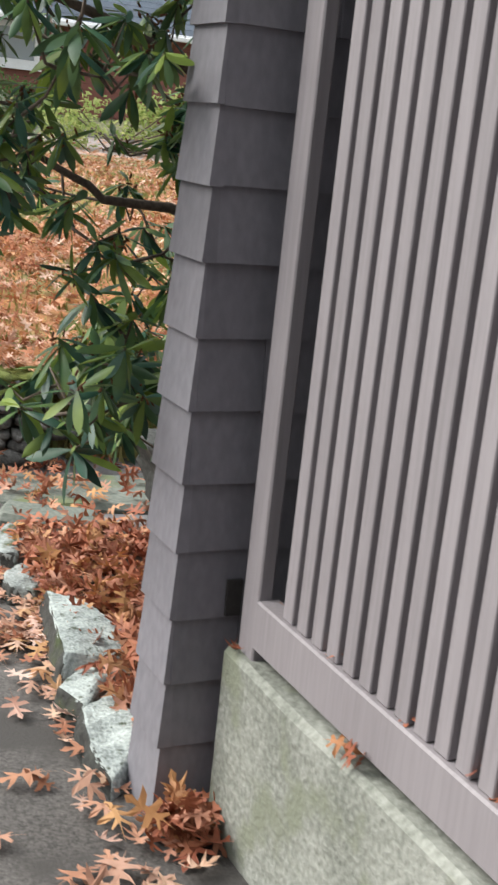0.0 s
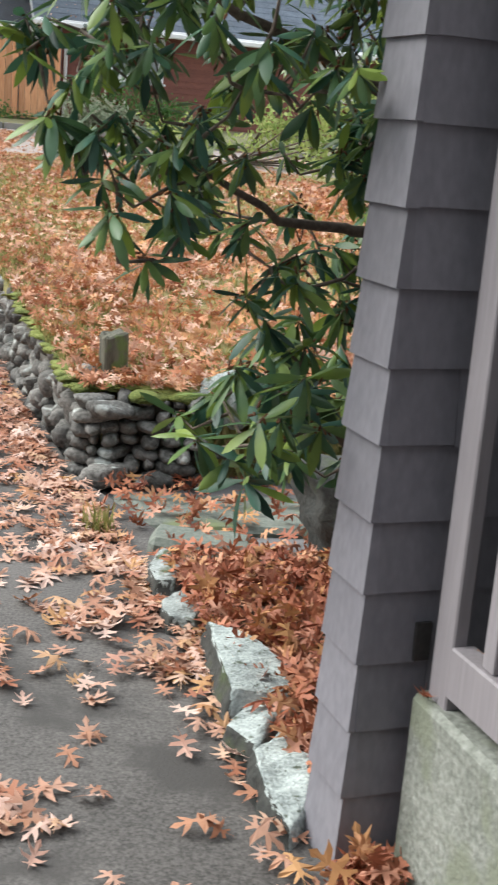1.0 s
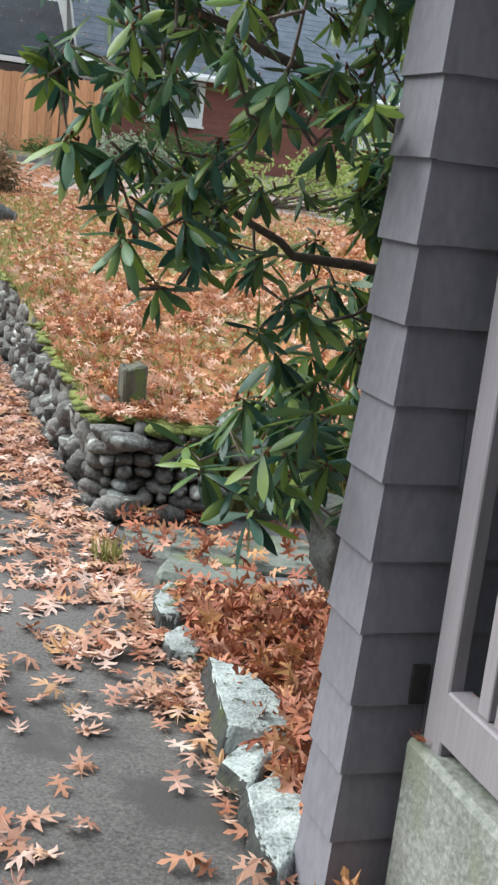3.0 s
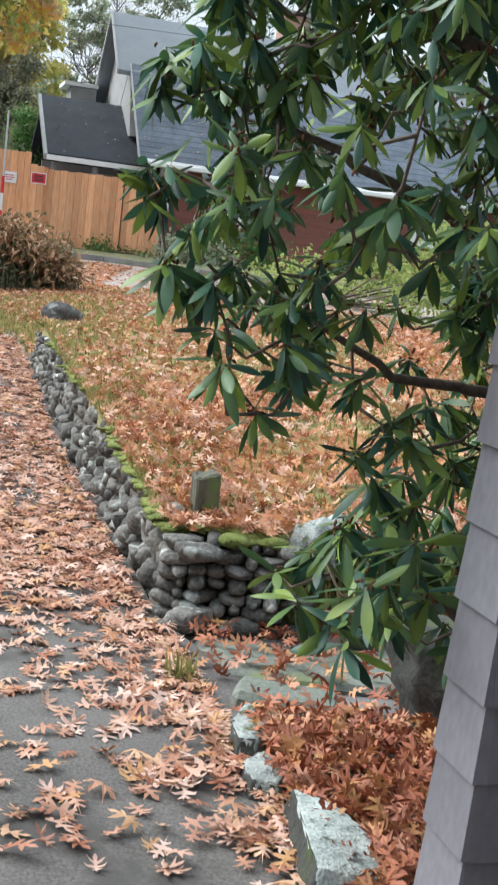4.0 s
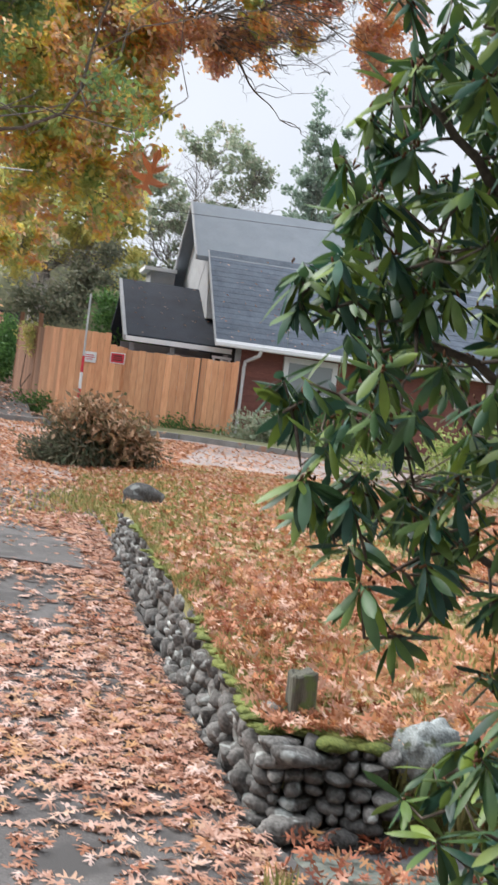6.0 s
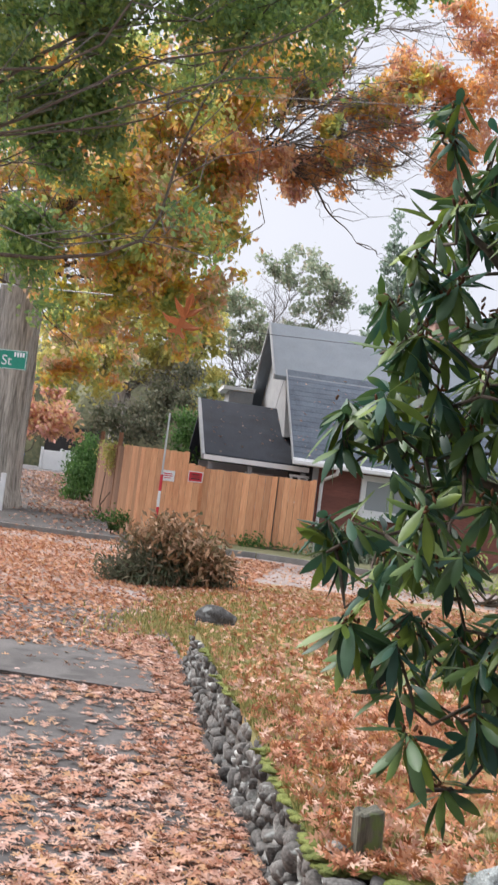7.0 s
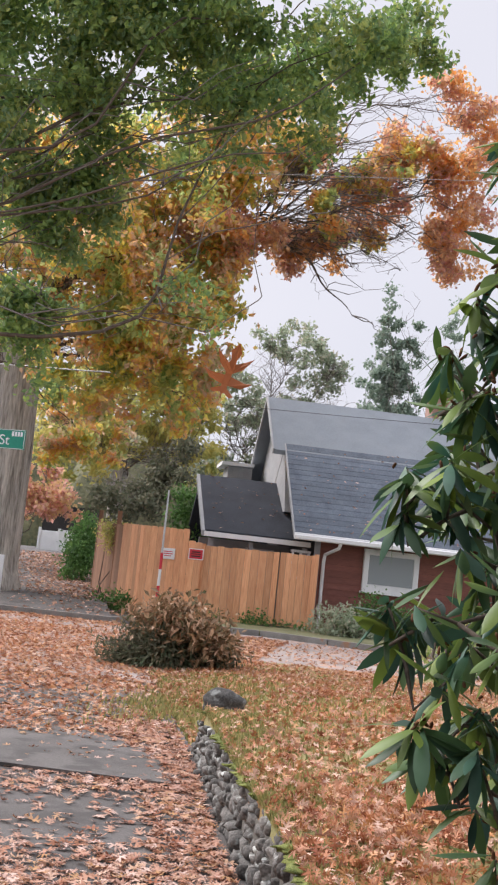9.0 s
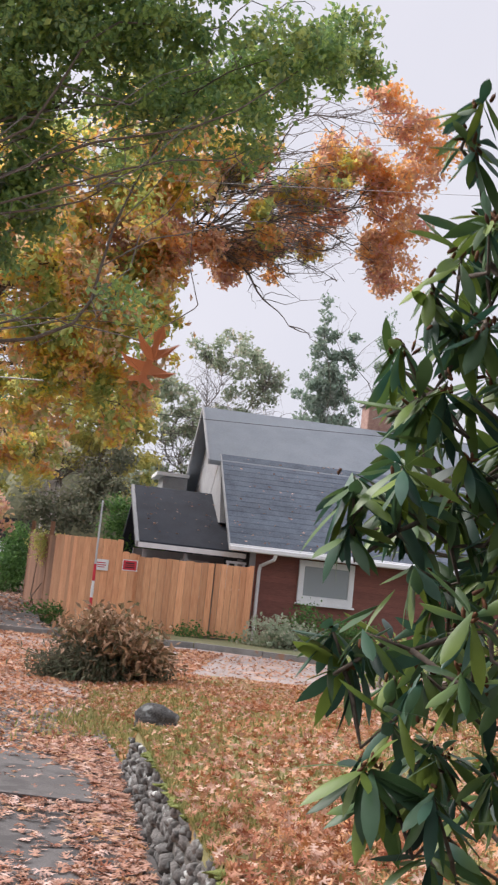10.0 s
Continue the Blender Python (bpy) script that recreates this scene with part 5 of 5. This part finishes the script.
make_tree("oak_tree", "huge street oak with rugged grey trunk and turning crown", (-10.35, 30.0, 1.25), 0.60, 7.5, [
    ("golden_foliage", M_GOLD, [((-6.4, 27, 9.9), (2.4, 2.2, 3.0)), ((-7.6, 28, 7.4), (2.2, 2.0, 1.6)), ((-9.5, 29, 11), (2.5, 2.5, 3.0)), ((-4.8, 27.5, 12.9), (2.2, 2.0, 1.9)), ((-5.0, 28, 7.0), (0.8, 0.9, 1.2)), ((-9.4, 33, 6.0), (1.6, 1.4, 1.6)), ((-13.5, 31, 9.0), (2.6, 2.5, 3.0)), ((-3.2, 28.2, 12.2), (1.2, 1.0, 0.9)), ((-2.4, 28.3, 11.2), (1.2, 1.0, 0.7)), ((-5.3, 28, 8.6), (1.0, 1.0, 1.0)), ((-5.5, 28, 6.4), (0.8, 0.8, 0.9)), ((-1.2, 28.5, 12.5), (1.2, 0.9, 0.8)), ((-0.9, 28.5, 11.0), (1.1, 0.9, 0.6))], 66000, (0.13, 0.25), 0.05),
    ("orange_foliage", M_ORANGE, [((-5.2, 27.3, 10.2), (1.3, 1.2, 0.9)), ((-3.8, 28.2, 10.4), (1.1, 0.9, 0.7)), ((-2.5, 28.4, 10.5), (1.1, 0.9, 0.6)), ((-3.0, 28.4, 12.5), (0.9, 0.8, 0.7)), ((-1.6, 28.6, 11.7), (1.1, 0.9, 0.8)), ((-0.7, 28.6, 13.0), (1.0, 0.8, 0.8)), ((0.1, 28.8, 12.2), (1.0, 0.8, 0.7)), ((0.5, 28.8, 11.4), (0.8, 0.6, 0.7)), ((0.2, 28.8, 10.5), (1.0, 0.8, 0.6)), ((-0.8, 28.7, 10.0), (1.0, 0.7, 0.5)), ((-0.6, 28.7, 11.1), (1.0, 0.7, 0.6)), ((0.0, 28.8, 14.6), (0.7, 0.6, 0.6)), ((0.8, 28.9, 14.1), (0.8, 0.6, 0.6)), ((1.4, 29.0, 13.6), (0.6, 0.6, 0.5)), ((0.9, 28.9, 13.0), (0.8, 0.6, 0.6)), ((-1.9, 28.5, 9.9), (0.7, 0.6, 0.4))], 24000, (0.09, 0.18), 0.06),
], 101, 330, 0.5, hub=(-4.7, 28.3, 10.6), per=48)
make_tree("street_tree", "leafy green street tree reaching over the pavement", (-9.2, 17.0, 0.58), 0.28, 6.5, [
    ("green_foliage", M_GREEN, [((-4.8, 18, 10.9), (2.7, 2.0, 1.6)), ((-6.2, 18, 8.3), (1.2, 1.4, 2.2)), ((-2.6, 20, 10.9), (1.5, 1.3, 0.8)), ((-7.0, 17.5, 10.5), (2.2, 2.0, 2.2)), ((-3.3, 18.6, 9.5), (1.2, 0.8, 0.5)), ((-2.1, 18.6, 9.0), (0.7, 0.6, 0.35)), ((-3.9, 18.4, 6.4), (0.6, 0.5, 0.3)), ((-6.6, 18.2, 6.4), (0.9, 0.8, 1.2)), ((-6.1, 18.2, 6.1), (0.6, 0.6, 1.2)), ((-5.95, 18.3, 4.9), (0.35, 0.4, 0.5)), ((-5.3, 18.5, 8.1), (0.7, 0.6, 0.8)), ((-4.1, 19.0, 9.0), (0.6, 0.5, 0.4)), ((-5.7, 18.4, 7.2), (0.5, 0.5, 1.1)), ((-1.4, 19.6, 11.4), (1.3, 1.0, 0.7)), ((-0.6, 19.4, 11.2), (0.8, 0.8, 0.4)), ((-3.3, 18.4, 5.9), (0.4, 0.4, 0.25)), ((-2.3, 18.5, 10.7), (1.5, 1.0, 0.6)), ((-1.0, 18.6, 10.8), (1.2, 0.9, 0.4)), ((-2.4, 18.5, 9.6), (0.9, 0.7, 0.45)), ((-3.4, 18.5, 8.7), (0.6, 0.5, 0.3))], 50000, (0.09, 0.17), 0.05),
], 102, 90, 0.2, per=60)
make_tree("background_tree", "open grey-green tree with bare twigs behind the house", (-6.0, 45.5, 2.4), 0.3, 5.0, [
    ("grey_foliage", M_GREYGREEN, [((-4.6, 45, 11.8), (1.4, 1.4, 1.0)), ((-3.2, 45, 10.9), (1.1, 1.2, 1.1)), ((-6.6, 45, 9.2), (1.6, 1.6, 1.5)), ((-5.8, 45, 11.6), (0.9, 1.0, 0.9)), ((-2.9, 45, 9.4), (0.9, 1.0, 0.7)), ((-4.6, 45, 9.6), (1.3, 1.3, 0.9)), ((-7.6, 45, 7.4), (1.5, 1.3, 1.3)), ((-8.0, 45, 9.3), (1.1, 1.0, 1.0)), ((-6.6, 45, 6.4), (1.2, 1.0, 1.0))], 9500, (0.13, 0.23), 0.04),
], 103, 420)
make_tree("background_tree", "dull olive tree behind the cedar fence", (-10.3, 42.0, 2.4), 0.3, 4.0, [
    ("olive_foliage", M_OLIVE, [((-9.9, 42, 8.6), (3.0, 2.0, 2.2)), ((-12.5, 43, 7.6), (2.2, 2.0, 2.2)), ((-8.0, 42, 6.9), (1.4, 1.4, 1.3)), ((-7.6, 42, 8.6), (1.0, 1.0, 1.0))], 13000, (0.16, 0.28), 0.0),
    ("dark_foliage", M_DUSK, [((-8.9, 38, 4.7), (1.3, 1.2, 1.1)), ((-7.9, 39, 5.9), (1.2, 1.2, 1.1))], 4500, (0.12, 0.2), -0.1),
], 104, 120)
make_tree("conifer_tree", "tall slender grey-green conifer in the distance", (-0.9, 60.0, 2.5), 0.3, 6.0, [
    ("conifer_foliage", M_CONIFER, [((-0.9 + dx, 60 + dx / 3, z - abs(dx) * 0.25), (r, r * 0.8, 1.2)) for dx in (-0.9, 0, 2.4) for z, r in ((9.5, 1.7), (11.5, 1.5), (13.3, 1.2), (14.9, 0.95), (16.4, 0.7), (17.7, 0.4))], 23000, (0.16, 0.28), -0.06),
], 105, 90)
make_tree("small_maple", "small maple with pink and gold autumn leaves", (-12.6, 38.5, 1.6), 0.16, 2.0, [
    ("pink_foliage", M_PINK, [((-12.0, 38, 5.6), (1.0, 1.0, 1.5)), ((-11.7, 38, 4.4), (1.2, 1.0, 0.7)), ((-12.6, 38, 6.6), (0.9, 0.9, 0.9))], 5200, (0.14, 0.24), 0.0),
], 106, 40)


def make_shrub(name, label, base, blobs, material, count, size, seed, stems=14, wide=0.26):
    rng = random.Random(seed)
    s = thing(name, label, "shrub", at=base)
    inv = -Vector(base)
    v, f = leaf_cloud(rng, blobs, count, size, -0.3, seed, 0.1, wide)
    raw("foliage", [tuple(Vector(p) + inv) for p in v], f, material, s)["kind"] = "stuff"
    bm = bmesh.new()
    for _ in range(stems):
        c, r = rng.choice(blobs)
        e = Vector((c[0] + rng.gauss(0, 0.5) * r[0], c[1] + rng.gauss(0, 0.5) * r[1], c[2] + rng.random() * r[2]))
        limb(bm, rng, Vector(base) + Vector((rng.gauss(0, 0.1), rng.gauss(0, 0.1), 0)), e, 0.02, 0.005, 0.1, 5, 5)
    bm.transform(Matrix.Translation(inv))
    part("stem_work", bm, M_TWIG, s, "", True)["kind"] = "stuff"
    return s


make_shrub("bamboo_hedge", "bright green shrub rising behind the cedar fence", (-6.3, 34, 1.3), [((-6.1, 34, 4.1), (0.75, 0.7, 0.95)), ((-5.5, 34, 3.9), (0.5, 0.5, 0.7))], M_HEDGE, 3000, (0.09, 0.16), 201)
make_shrub("hedge", "dark green ivy hedge beside the far pavement", (-9.7, 35.5, 1.4), [((-9.7, 36, 3.0), (0.45, 0.7, 0.9)), ((-9.5, 35, 2.4), (0.4, 0.6, 0.6))], M_HEDGE, 4000, (0.08, 0.15), 202, 5)
make_shrub("far_shrub", "green shrub beside the white gate", (-12.7, 48, 2.6), [((-12.7, 48, 3.9), (0.8, 0.8, 1.2))], M_HEDGE, 1500, (0.1, 0.18), 222, 4)
make_shrub("ivy_clump", "low ivy clump at the foot of the fence", (-6.9, 29.4, 1.2), [((-6.95, 29.4, 1.45), (0.5, 0.25, 0.24))], M_HEDGE, 900, (0.06, 0.11), 223, 4)
make_shrub("climbing_vine", "brown-green vine hanging over the old fence", (-7.75, 31.5, 1.4), [((-7.7, 31.6, 3.2), (0.4, 0.2, 0.26)), ((-7.6, 31.5, 2.85), (0.2, 0.1, 0.3))], M_OLIVE, 1200, (0.06, 0.11), 203, 4)
make_shrub("lavender_shrub", "grey-green lavender shrub at the house corner", (-1.45, 27.9, 1.0), [((-1.45, 27.9, 1.4), (0.6, 0.4, 0.42)), ((-0.8, 28.1, 1.35), (0.5, 0.4, 0.4))], M_GREYGREEN, 2600, (0.07, 0.14), 204)
make_shrub("box_shrub", "rounded dark green shrub below the house window", (-0.75, 28.6, 1.05), [((-0.75, 28.6, 1.75), (0.65, 0.4, 0.45)), ((0.4, 28.7, 1.6), (0.7, 0.4, 0.5))], M_HEDGE, 2600, (0.06, 0.1), 205)
make_shrub("verge_weeds", "low green weeds at the foot of the cedar fence", (-3.7, 28.6, 1.1), [((-3.35, 28.65, 1.3), (0.4, 0.2, 0.22)), ((-2.6, 28.7, 1.2), (0.5, 0.2, 0.12)), ((-4.4, 28.7, 1.2), (0.4, 0.2, 0.12))], M_HEDGE, 900, (0.06, 0.1), 206, 5)
pile = make_shrub("brush_pile", "mounded brush pile of dark green sprays under dry brown leaves", (-3.25, 17.4, 0.6), [((-3.2, 17.4, 0.93), (0.78, 0.6, 0.38)), ((-3.75, 17.3, 0.75), (0.45, 0.4, 0.25)), ((-2.7, 17.4, 0.75), (0.45, 0.4, 0.26))], M_DUSK, 9000, (0.05, 0.15), 207, 90, 0.12)
pv, pf = leaf_cloud(random.Random(217), [((-3.15, 17.2, 1.42), (0.42, 0.40, 0.20)), ((-2.85, 17.05, 1.18), (0.42, 0.35, 0.22)), ((-2.6, 17.1, 0.95), (0.3, 0.3, 0.2)), ((-3.5, 17.1, 1.25), (0.3, 0.3, 0.14))], 2400, (0.07, 0.16), -0.1, 5.0, 0.1, 0.2)
rng_pile = random.Random(219)
sv, sf = [], []
for _ in range(2600):   # sprays that fan out and droop from the heart of the heap
    yaw, up = rng_pile.uniform(0, math.tau), rng_pile.random()
    c = Vector((-3.25 + 0.75 * math.cos(yaw) * (1 - 0.55 * up) * rng_pile.uniform(0.5, 1.0), 17.35 + 0.5 * math.sin(yaw) * (1 - 0.55 * up) * rng_pile.uniform(0.5, 1.0), 0.62 + 0.72 * up * (0.8 + 0.25 * math.sin(yaw * 3))))
    d = Vector((math.cos(yaw) * 0.8, math.sin(yaw) * 0.8, rng_pile.uniform(-0.75, 0.35))).normalized() * rng_pile.uniform(0.14, 0.32)
    w = Vector((-d.y, d.x, rng_pile.uniform(-0.1, 0.1))).normalized() * 0.011
    n = len(sv)
    sv += [tuple(c - w), tuple(c + d * 0.6 + w * 1.6), tuple(c + d + Vector((0, 0, -0.04))), tuple(c + d * 0.6 - w * 1.6)]
    sf.append((n, n + 1, n + 2, n + 3))
raw("spray_foliage", [(x + 3.25, y - 17.4, z - 0.6) for x, y, z in sv], sf, M_SPRAY, pile)["kind"] = "stuff"
raw("dry_foliage", [(x + 3.25, y - 17.4, z - 0.6) for x, y, z in pv], pf, M_PILE, pile)["kind"] = "stuff"
make_shrub("garden_shrub", "pale green shrubs in the yard beyond the lawn", (1.6, 21.5, 0.8), [((1.0, 21.5, 1.25), (0.8, 0.6, 0.5)), ((2.6, 21, 1.4), (1.0, 0.6, 0.7)), ((4.4, 20, 1.4), (1.2, 0.7, 0.8)), ((3.2, 18, 1.5), (1.0, 0.8, 0.9))], M_LIME, 6000, (0.08, 0.14), 208)


# ---- side street, kerbs, far pavement ----
def strip(name, pts_lo, pts_hi, z_off, thick, material, label, category, climb=0.0):
    """A paved strip between two lines of points, following the slope."""
    verts, faces = [], []
    n = len(pts_lo)
    rows = [(x, y, 0.0) for x, y in pts_lo] + [(x, y, climb) for x, y in pts_hi]
    for x, y, up in rows:
        verts.append((x, y, ground_z(y) + z_off + up))
    for x, y, up in rows:
        verts.append((x, y, ground_z(y) + z_off - thick))
    for i in range(n - 1):
        faces.append((i, i + 1, n + i + 1, n + i))
        faces.append((2 * n + i, 2 * n + i + 1, i + 1, i))
        faces.append((n + i, n + i + 1, 3 * n + i + 1, 3 * n + i))
    faces += [(0, n, 3 * n, 2 * n), (n - 1, 2 * n - 1, 4 * n - 1, 3 * n - 1)]
    return tagged(raw(name, verts, faces, material), label, category, kind="structure")


strip("side_street", [(-14, 12.6), (-2.2, 15.5), (-2.0, 19.0), (14, 19.0)], [(-14, 25.4), (-6.0, 25.5), (-3.0, 26.3), (14, 20.6)], 0.0, 0.1, M_STREET, "pale worn side street dusted with leaves", "road")
strip("far_pavement", [(-13.5, 25.8), (-9.0, 25.75), (-6.1, 25.65)], [(-17.5, 52.0), (-15.9, 52.0), (-13.6, 52.0)], 0.075, 0.2, M_PAVE, "concrete far pavement leading to a white gate", "pavement", 1.12)
strip("verge", [(-6.05, 26.1), (-3.0, 26.5), (0.0, 25.3), (14, 21.3)], [(-6.05, 29.0), (-3.0, 29.2), (0.0, 31.0), (14, 31.0)], 0.10, 0.2, M_VERGE, "narrow grass verge below the cedar fence", "ground")


def make_kerbs():
    k = tagged(new("kerb"), "grey concrete kerb of the side street", "kerb", kind="structure")
    line = [(-13.5, 25.66), (-9.0, 25.62), (-6.1, 25.52), (-5.9, 25.9), (-3.0, 26.36), (0.0, 25.16), (3.5, 23.9), (7.0, 23.0), (10.5, 22.1)]
    for a, b in zip(line, line[1:]):
        d = Vector((b[0] - a[0], b[1] - a[1], 0))
        n = max(1, int(d.length / 1.5))
        for i in range(n):
            p = Vector((a[0], a[1], 0)) + d * (i / n)
            q = Vector((a[0], a[1], 0)) + d * ((i + 1) / n - 0.008)
            w = Vector((-d.y, d.x, 0)).normalized() * 0.13
            bm = bmesh.new()
            lo, hi = [], []
            for c in (p, q, q + w, p + w):
                z = ground_z(c.y)
                lo.append(bm.verts.new((c.x, c.y, z - 0.1)))
                hi.append(bm.verts.new((c.x, c.y, z + 0.12)))
            bm.faces.new(hi)
            for m in range(4):
                bm.faces.new((lo[m], lo[(m + 1) % 4], hi[(m + 1) % 4], hi[m]))
            bmesh.ops.recalc_face_normals(bm, faces=bm.faces)
            part("kerbstone", bm, M_KERB, k)


make_kerbs()


def make_street_sign():
    s = thing("street_sign", "green street name sign with white lettering on a slim pole", "street sign", at=(-4.98, 14.0, ground_z(14)))
    g = ground_z(14)
    yaw = Matrix.Rotation(radians(-3), 4, "Z")
    part("blade", boxed((-0.40, -0.006, 3.10 - g), (0.36, 0.006, 3.335 - g), yaw, 0.003), M_SIGNGREEN, s)
    for a, b in (((-0.39, -0.009, 3.325 - g), (0.35, -0.0065, 3.331 - g)), ((-0.39, -0.009, 3.104 - g), (0.35, -0.0065, 3.110 - g)), ((0.346, -0.009, 3.1105 - g), (0.352, -0.0065, 3.3245 - g))):
        part("border", boxed(a, b, yaw), M_WHITE, s)
    cu = bpy.data.curves.new("lettering", "FONT")
    cu.body, cu.size, cu.extrude, cu.align_x = "well St", 0.17, 0.001, "RIGHT"
    cu.materials.append(M_WHITE)
    o = new("lettering", cu)
    o.matrix_basis = yaw @ pose(0.17, -0.0085, 3.15 - g, 90, 0, 0)
    o.parent = s
    for i in range(4):
        part("block_mark", boxed((0.19 + 0.036 * i, -0.009, 3.255 - g), (0.215 + 0.036 * i, -0.0065, 3.31 - g), yaw), M_WHITE, s)
    part("pole", tube(bmesh.new(), [(-0.14, 0.06, -0.1), (-0.14, 0.06, 3.1 - g)], [0.03, 0.03], 10), M_METAL, s)
    part("clamp", tube(bmesh.new(), [(-0.14, 0.06, 2.72 - g), (-0.14, 0.06, 2.80 - g)], [0.045, 0.045], 10), M_METAL, s)


make_street_sign()


def make_far_gate():
    f = thing("white_gate", "white panel gate and fence at the end of the path", "gate", at=(-14.6, 50.0, ground_z(50)))
    g = ground_z(50)
    for x0, x1, z in ((-0.75, 0.05, 4.0), (0.06, 0.85, 4.08)):
        part("panel", boxed((x0, 0, 3.1 - g), (x1, 0.05, z - g), None, 0.01), M_WHITE, f)
    for x in (-0.8, 0.05, 0.86):
        part("post", boxed((x - 0.05, -0.05, -0.2), (x + 0.05, 0.06, 4.12 - g)), M_WHITE, f)
    # dark sheet put in for the shade of the house beyond the gate
    part("shade_sheet", boxed((-1.2, 1.5, 0), (1.3, 1.6, 5.2 - g)), M_DARK, f)


make_far_gate()


def make_stakes():
    for dx, h, w in ((0.0, 1.05, 0.13), (-0.24, 0.7, 0.09)):
        bm = boxed((-w / 2, -0.03, -0.1), (w / 2, 0.03, h), None, 0.01)
        bm.transform(pose(-9.75 + dx, 28.85, ground_z(28.85) + 0.08, 0, 0, 8))
        tagged(part("wooden_stake", bm, M_WHITE), "short pale painted wooden stake beside the oak trunk", "stake", "stakes by the oak")
    bm = boxed((-0.25, -0.25, 0), (0.25, 0.25, 0.9), None, 0.05)
    box(bm, (-0.28, -0.28, 0.9), (0.28, 0.28, 1.0), None, 0.03)
    bm.transform(pose(-15.7, 48.0, 3.05) @ Matrix.Scale(0.6, 4))
    tagged(part("recycling_bin", bm, M_BLUE), "blue plastic recycling bin beside the far path", "bin")


make_stakes()


def make_wires():
    spec = [((-9.0, 20, 5.28), (-5.28, 20, 5.26), 0.012, M_METAL), ((-10.3, 30, 6.7), tuple(HOUSE @ Vector((9.0, 4.2, 6.3))), 0.008, M_WIRE), ((-25, 26, 10.9), (22, 24, 11.2), 0.006, M_METAL)]
    for a, b, r, m in spec:
        pts = []
        for i in range(17):
            t = i / 16
            p = Vector(a).lerp(Vector(b), t)
            p.z -= 0.004 * (Vector(b) - Vector(a)).length * 4 * t * (1 - t)
            pts.append(p)
        tagged(part("overhead_wire", tube(bmesh.new(), pts, [r] * 17, 5), m), "thin overhead wire strung above the street", "wire", "overhead wires")


make_wires()


# ---- what closes the place behind and beside the viewer, with an unseen sky-blocking wall ----
def make_surround():
    # added wall, never in view, that cuts the sky light from the south
    bm = boxed((-8.0, -6.3, -0.2), (9.0, -6.0, 7.0))
    tagged(part("wall_south", bm, M_SHINGLE), "unseen plain grey wall added behind to block sky light", "wall", kind="structure")
    rng = random.Random(77)
    bm = bmesh.new()
    x = -140.0
    while x < 140:
        y = 105 + rng.uniform(-6, 12)
        h = rng.uniform(6, 11)
        s = stone(rng, (rng.uniform(5, 8), 4, h), 0.35, 3)
        s.transform(Matrix.Translation((x, y, 2.5 + h * 0.3)))
        me = bpy.data.meshes.new("tmp")
        s.to_mesh(me)
        s.free()
        bm.from_mesh(me)
        bpy.data.meshes.remove(me)
        x += rng.uniform(4, 8)
    tagged(part("far_woods", bm, M_WOODS, None, "", True), "hazy grey-green line of distant woods", "woods", kind="stuff")


M_WOODS = mat("far_woods", (0.10, 0.12, 0.07), (0.26, 0.24, 0.13), 0.5, 3, 0.95, 1.0, 0.4)
make_surround()


def make_hanging_leaf():
    tv, tf = oak_template(OAK, 0.5, 0.3)
    o = raw("hanging_leaf", (tv * 0.072).tolist(), tf, M_HANGLEAF)
    o.matrix_basis = pose(-0.315, 1.68, 1.765, 80, 15, 12)
    tagged(o, "single rust-red oak leaf drifting down in mid-air", "leaf")


make_hanging_leaf()


def make_roof_leaves():
    rng = random.Random(64)
    spots = []
    for _ in range(150):
        a = rng.random()
        spots.append(HOUSE @ Vector((rng.uniform(0.0, 4.0), 2.5 * a, 2.36 + 2.44 * a)))
    for _ in range(70):
        a = rng.random()
        spots.append(HOUSE @ Vector((rng.uniform(-2.1, 0.3), 0.65 + 2.5 * a, 2.215 + 1.56 * a)))
    scatter("roof_leaves", spots, OAK_SIMPLE, M_LITTER, (0.07, 0.13), rng, 0.3, None, "pale fallen leaves stuck on the shingled roofs", "leaves", 0.0)


make_roof_leaves()
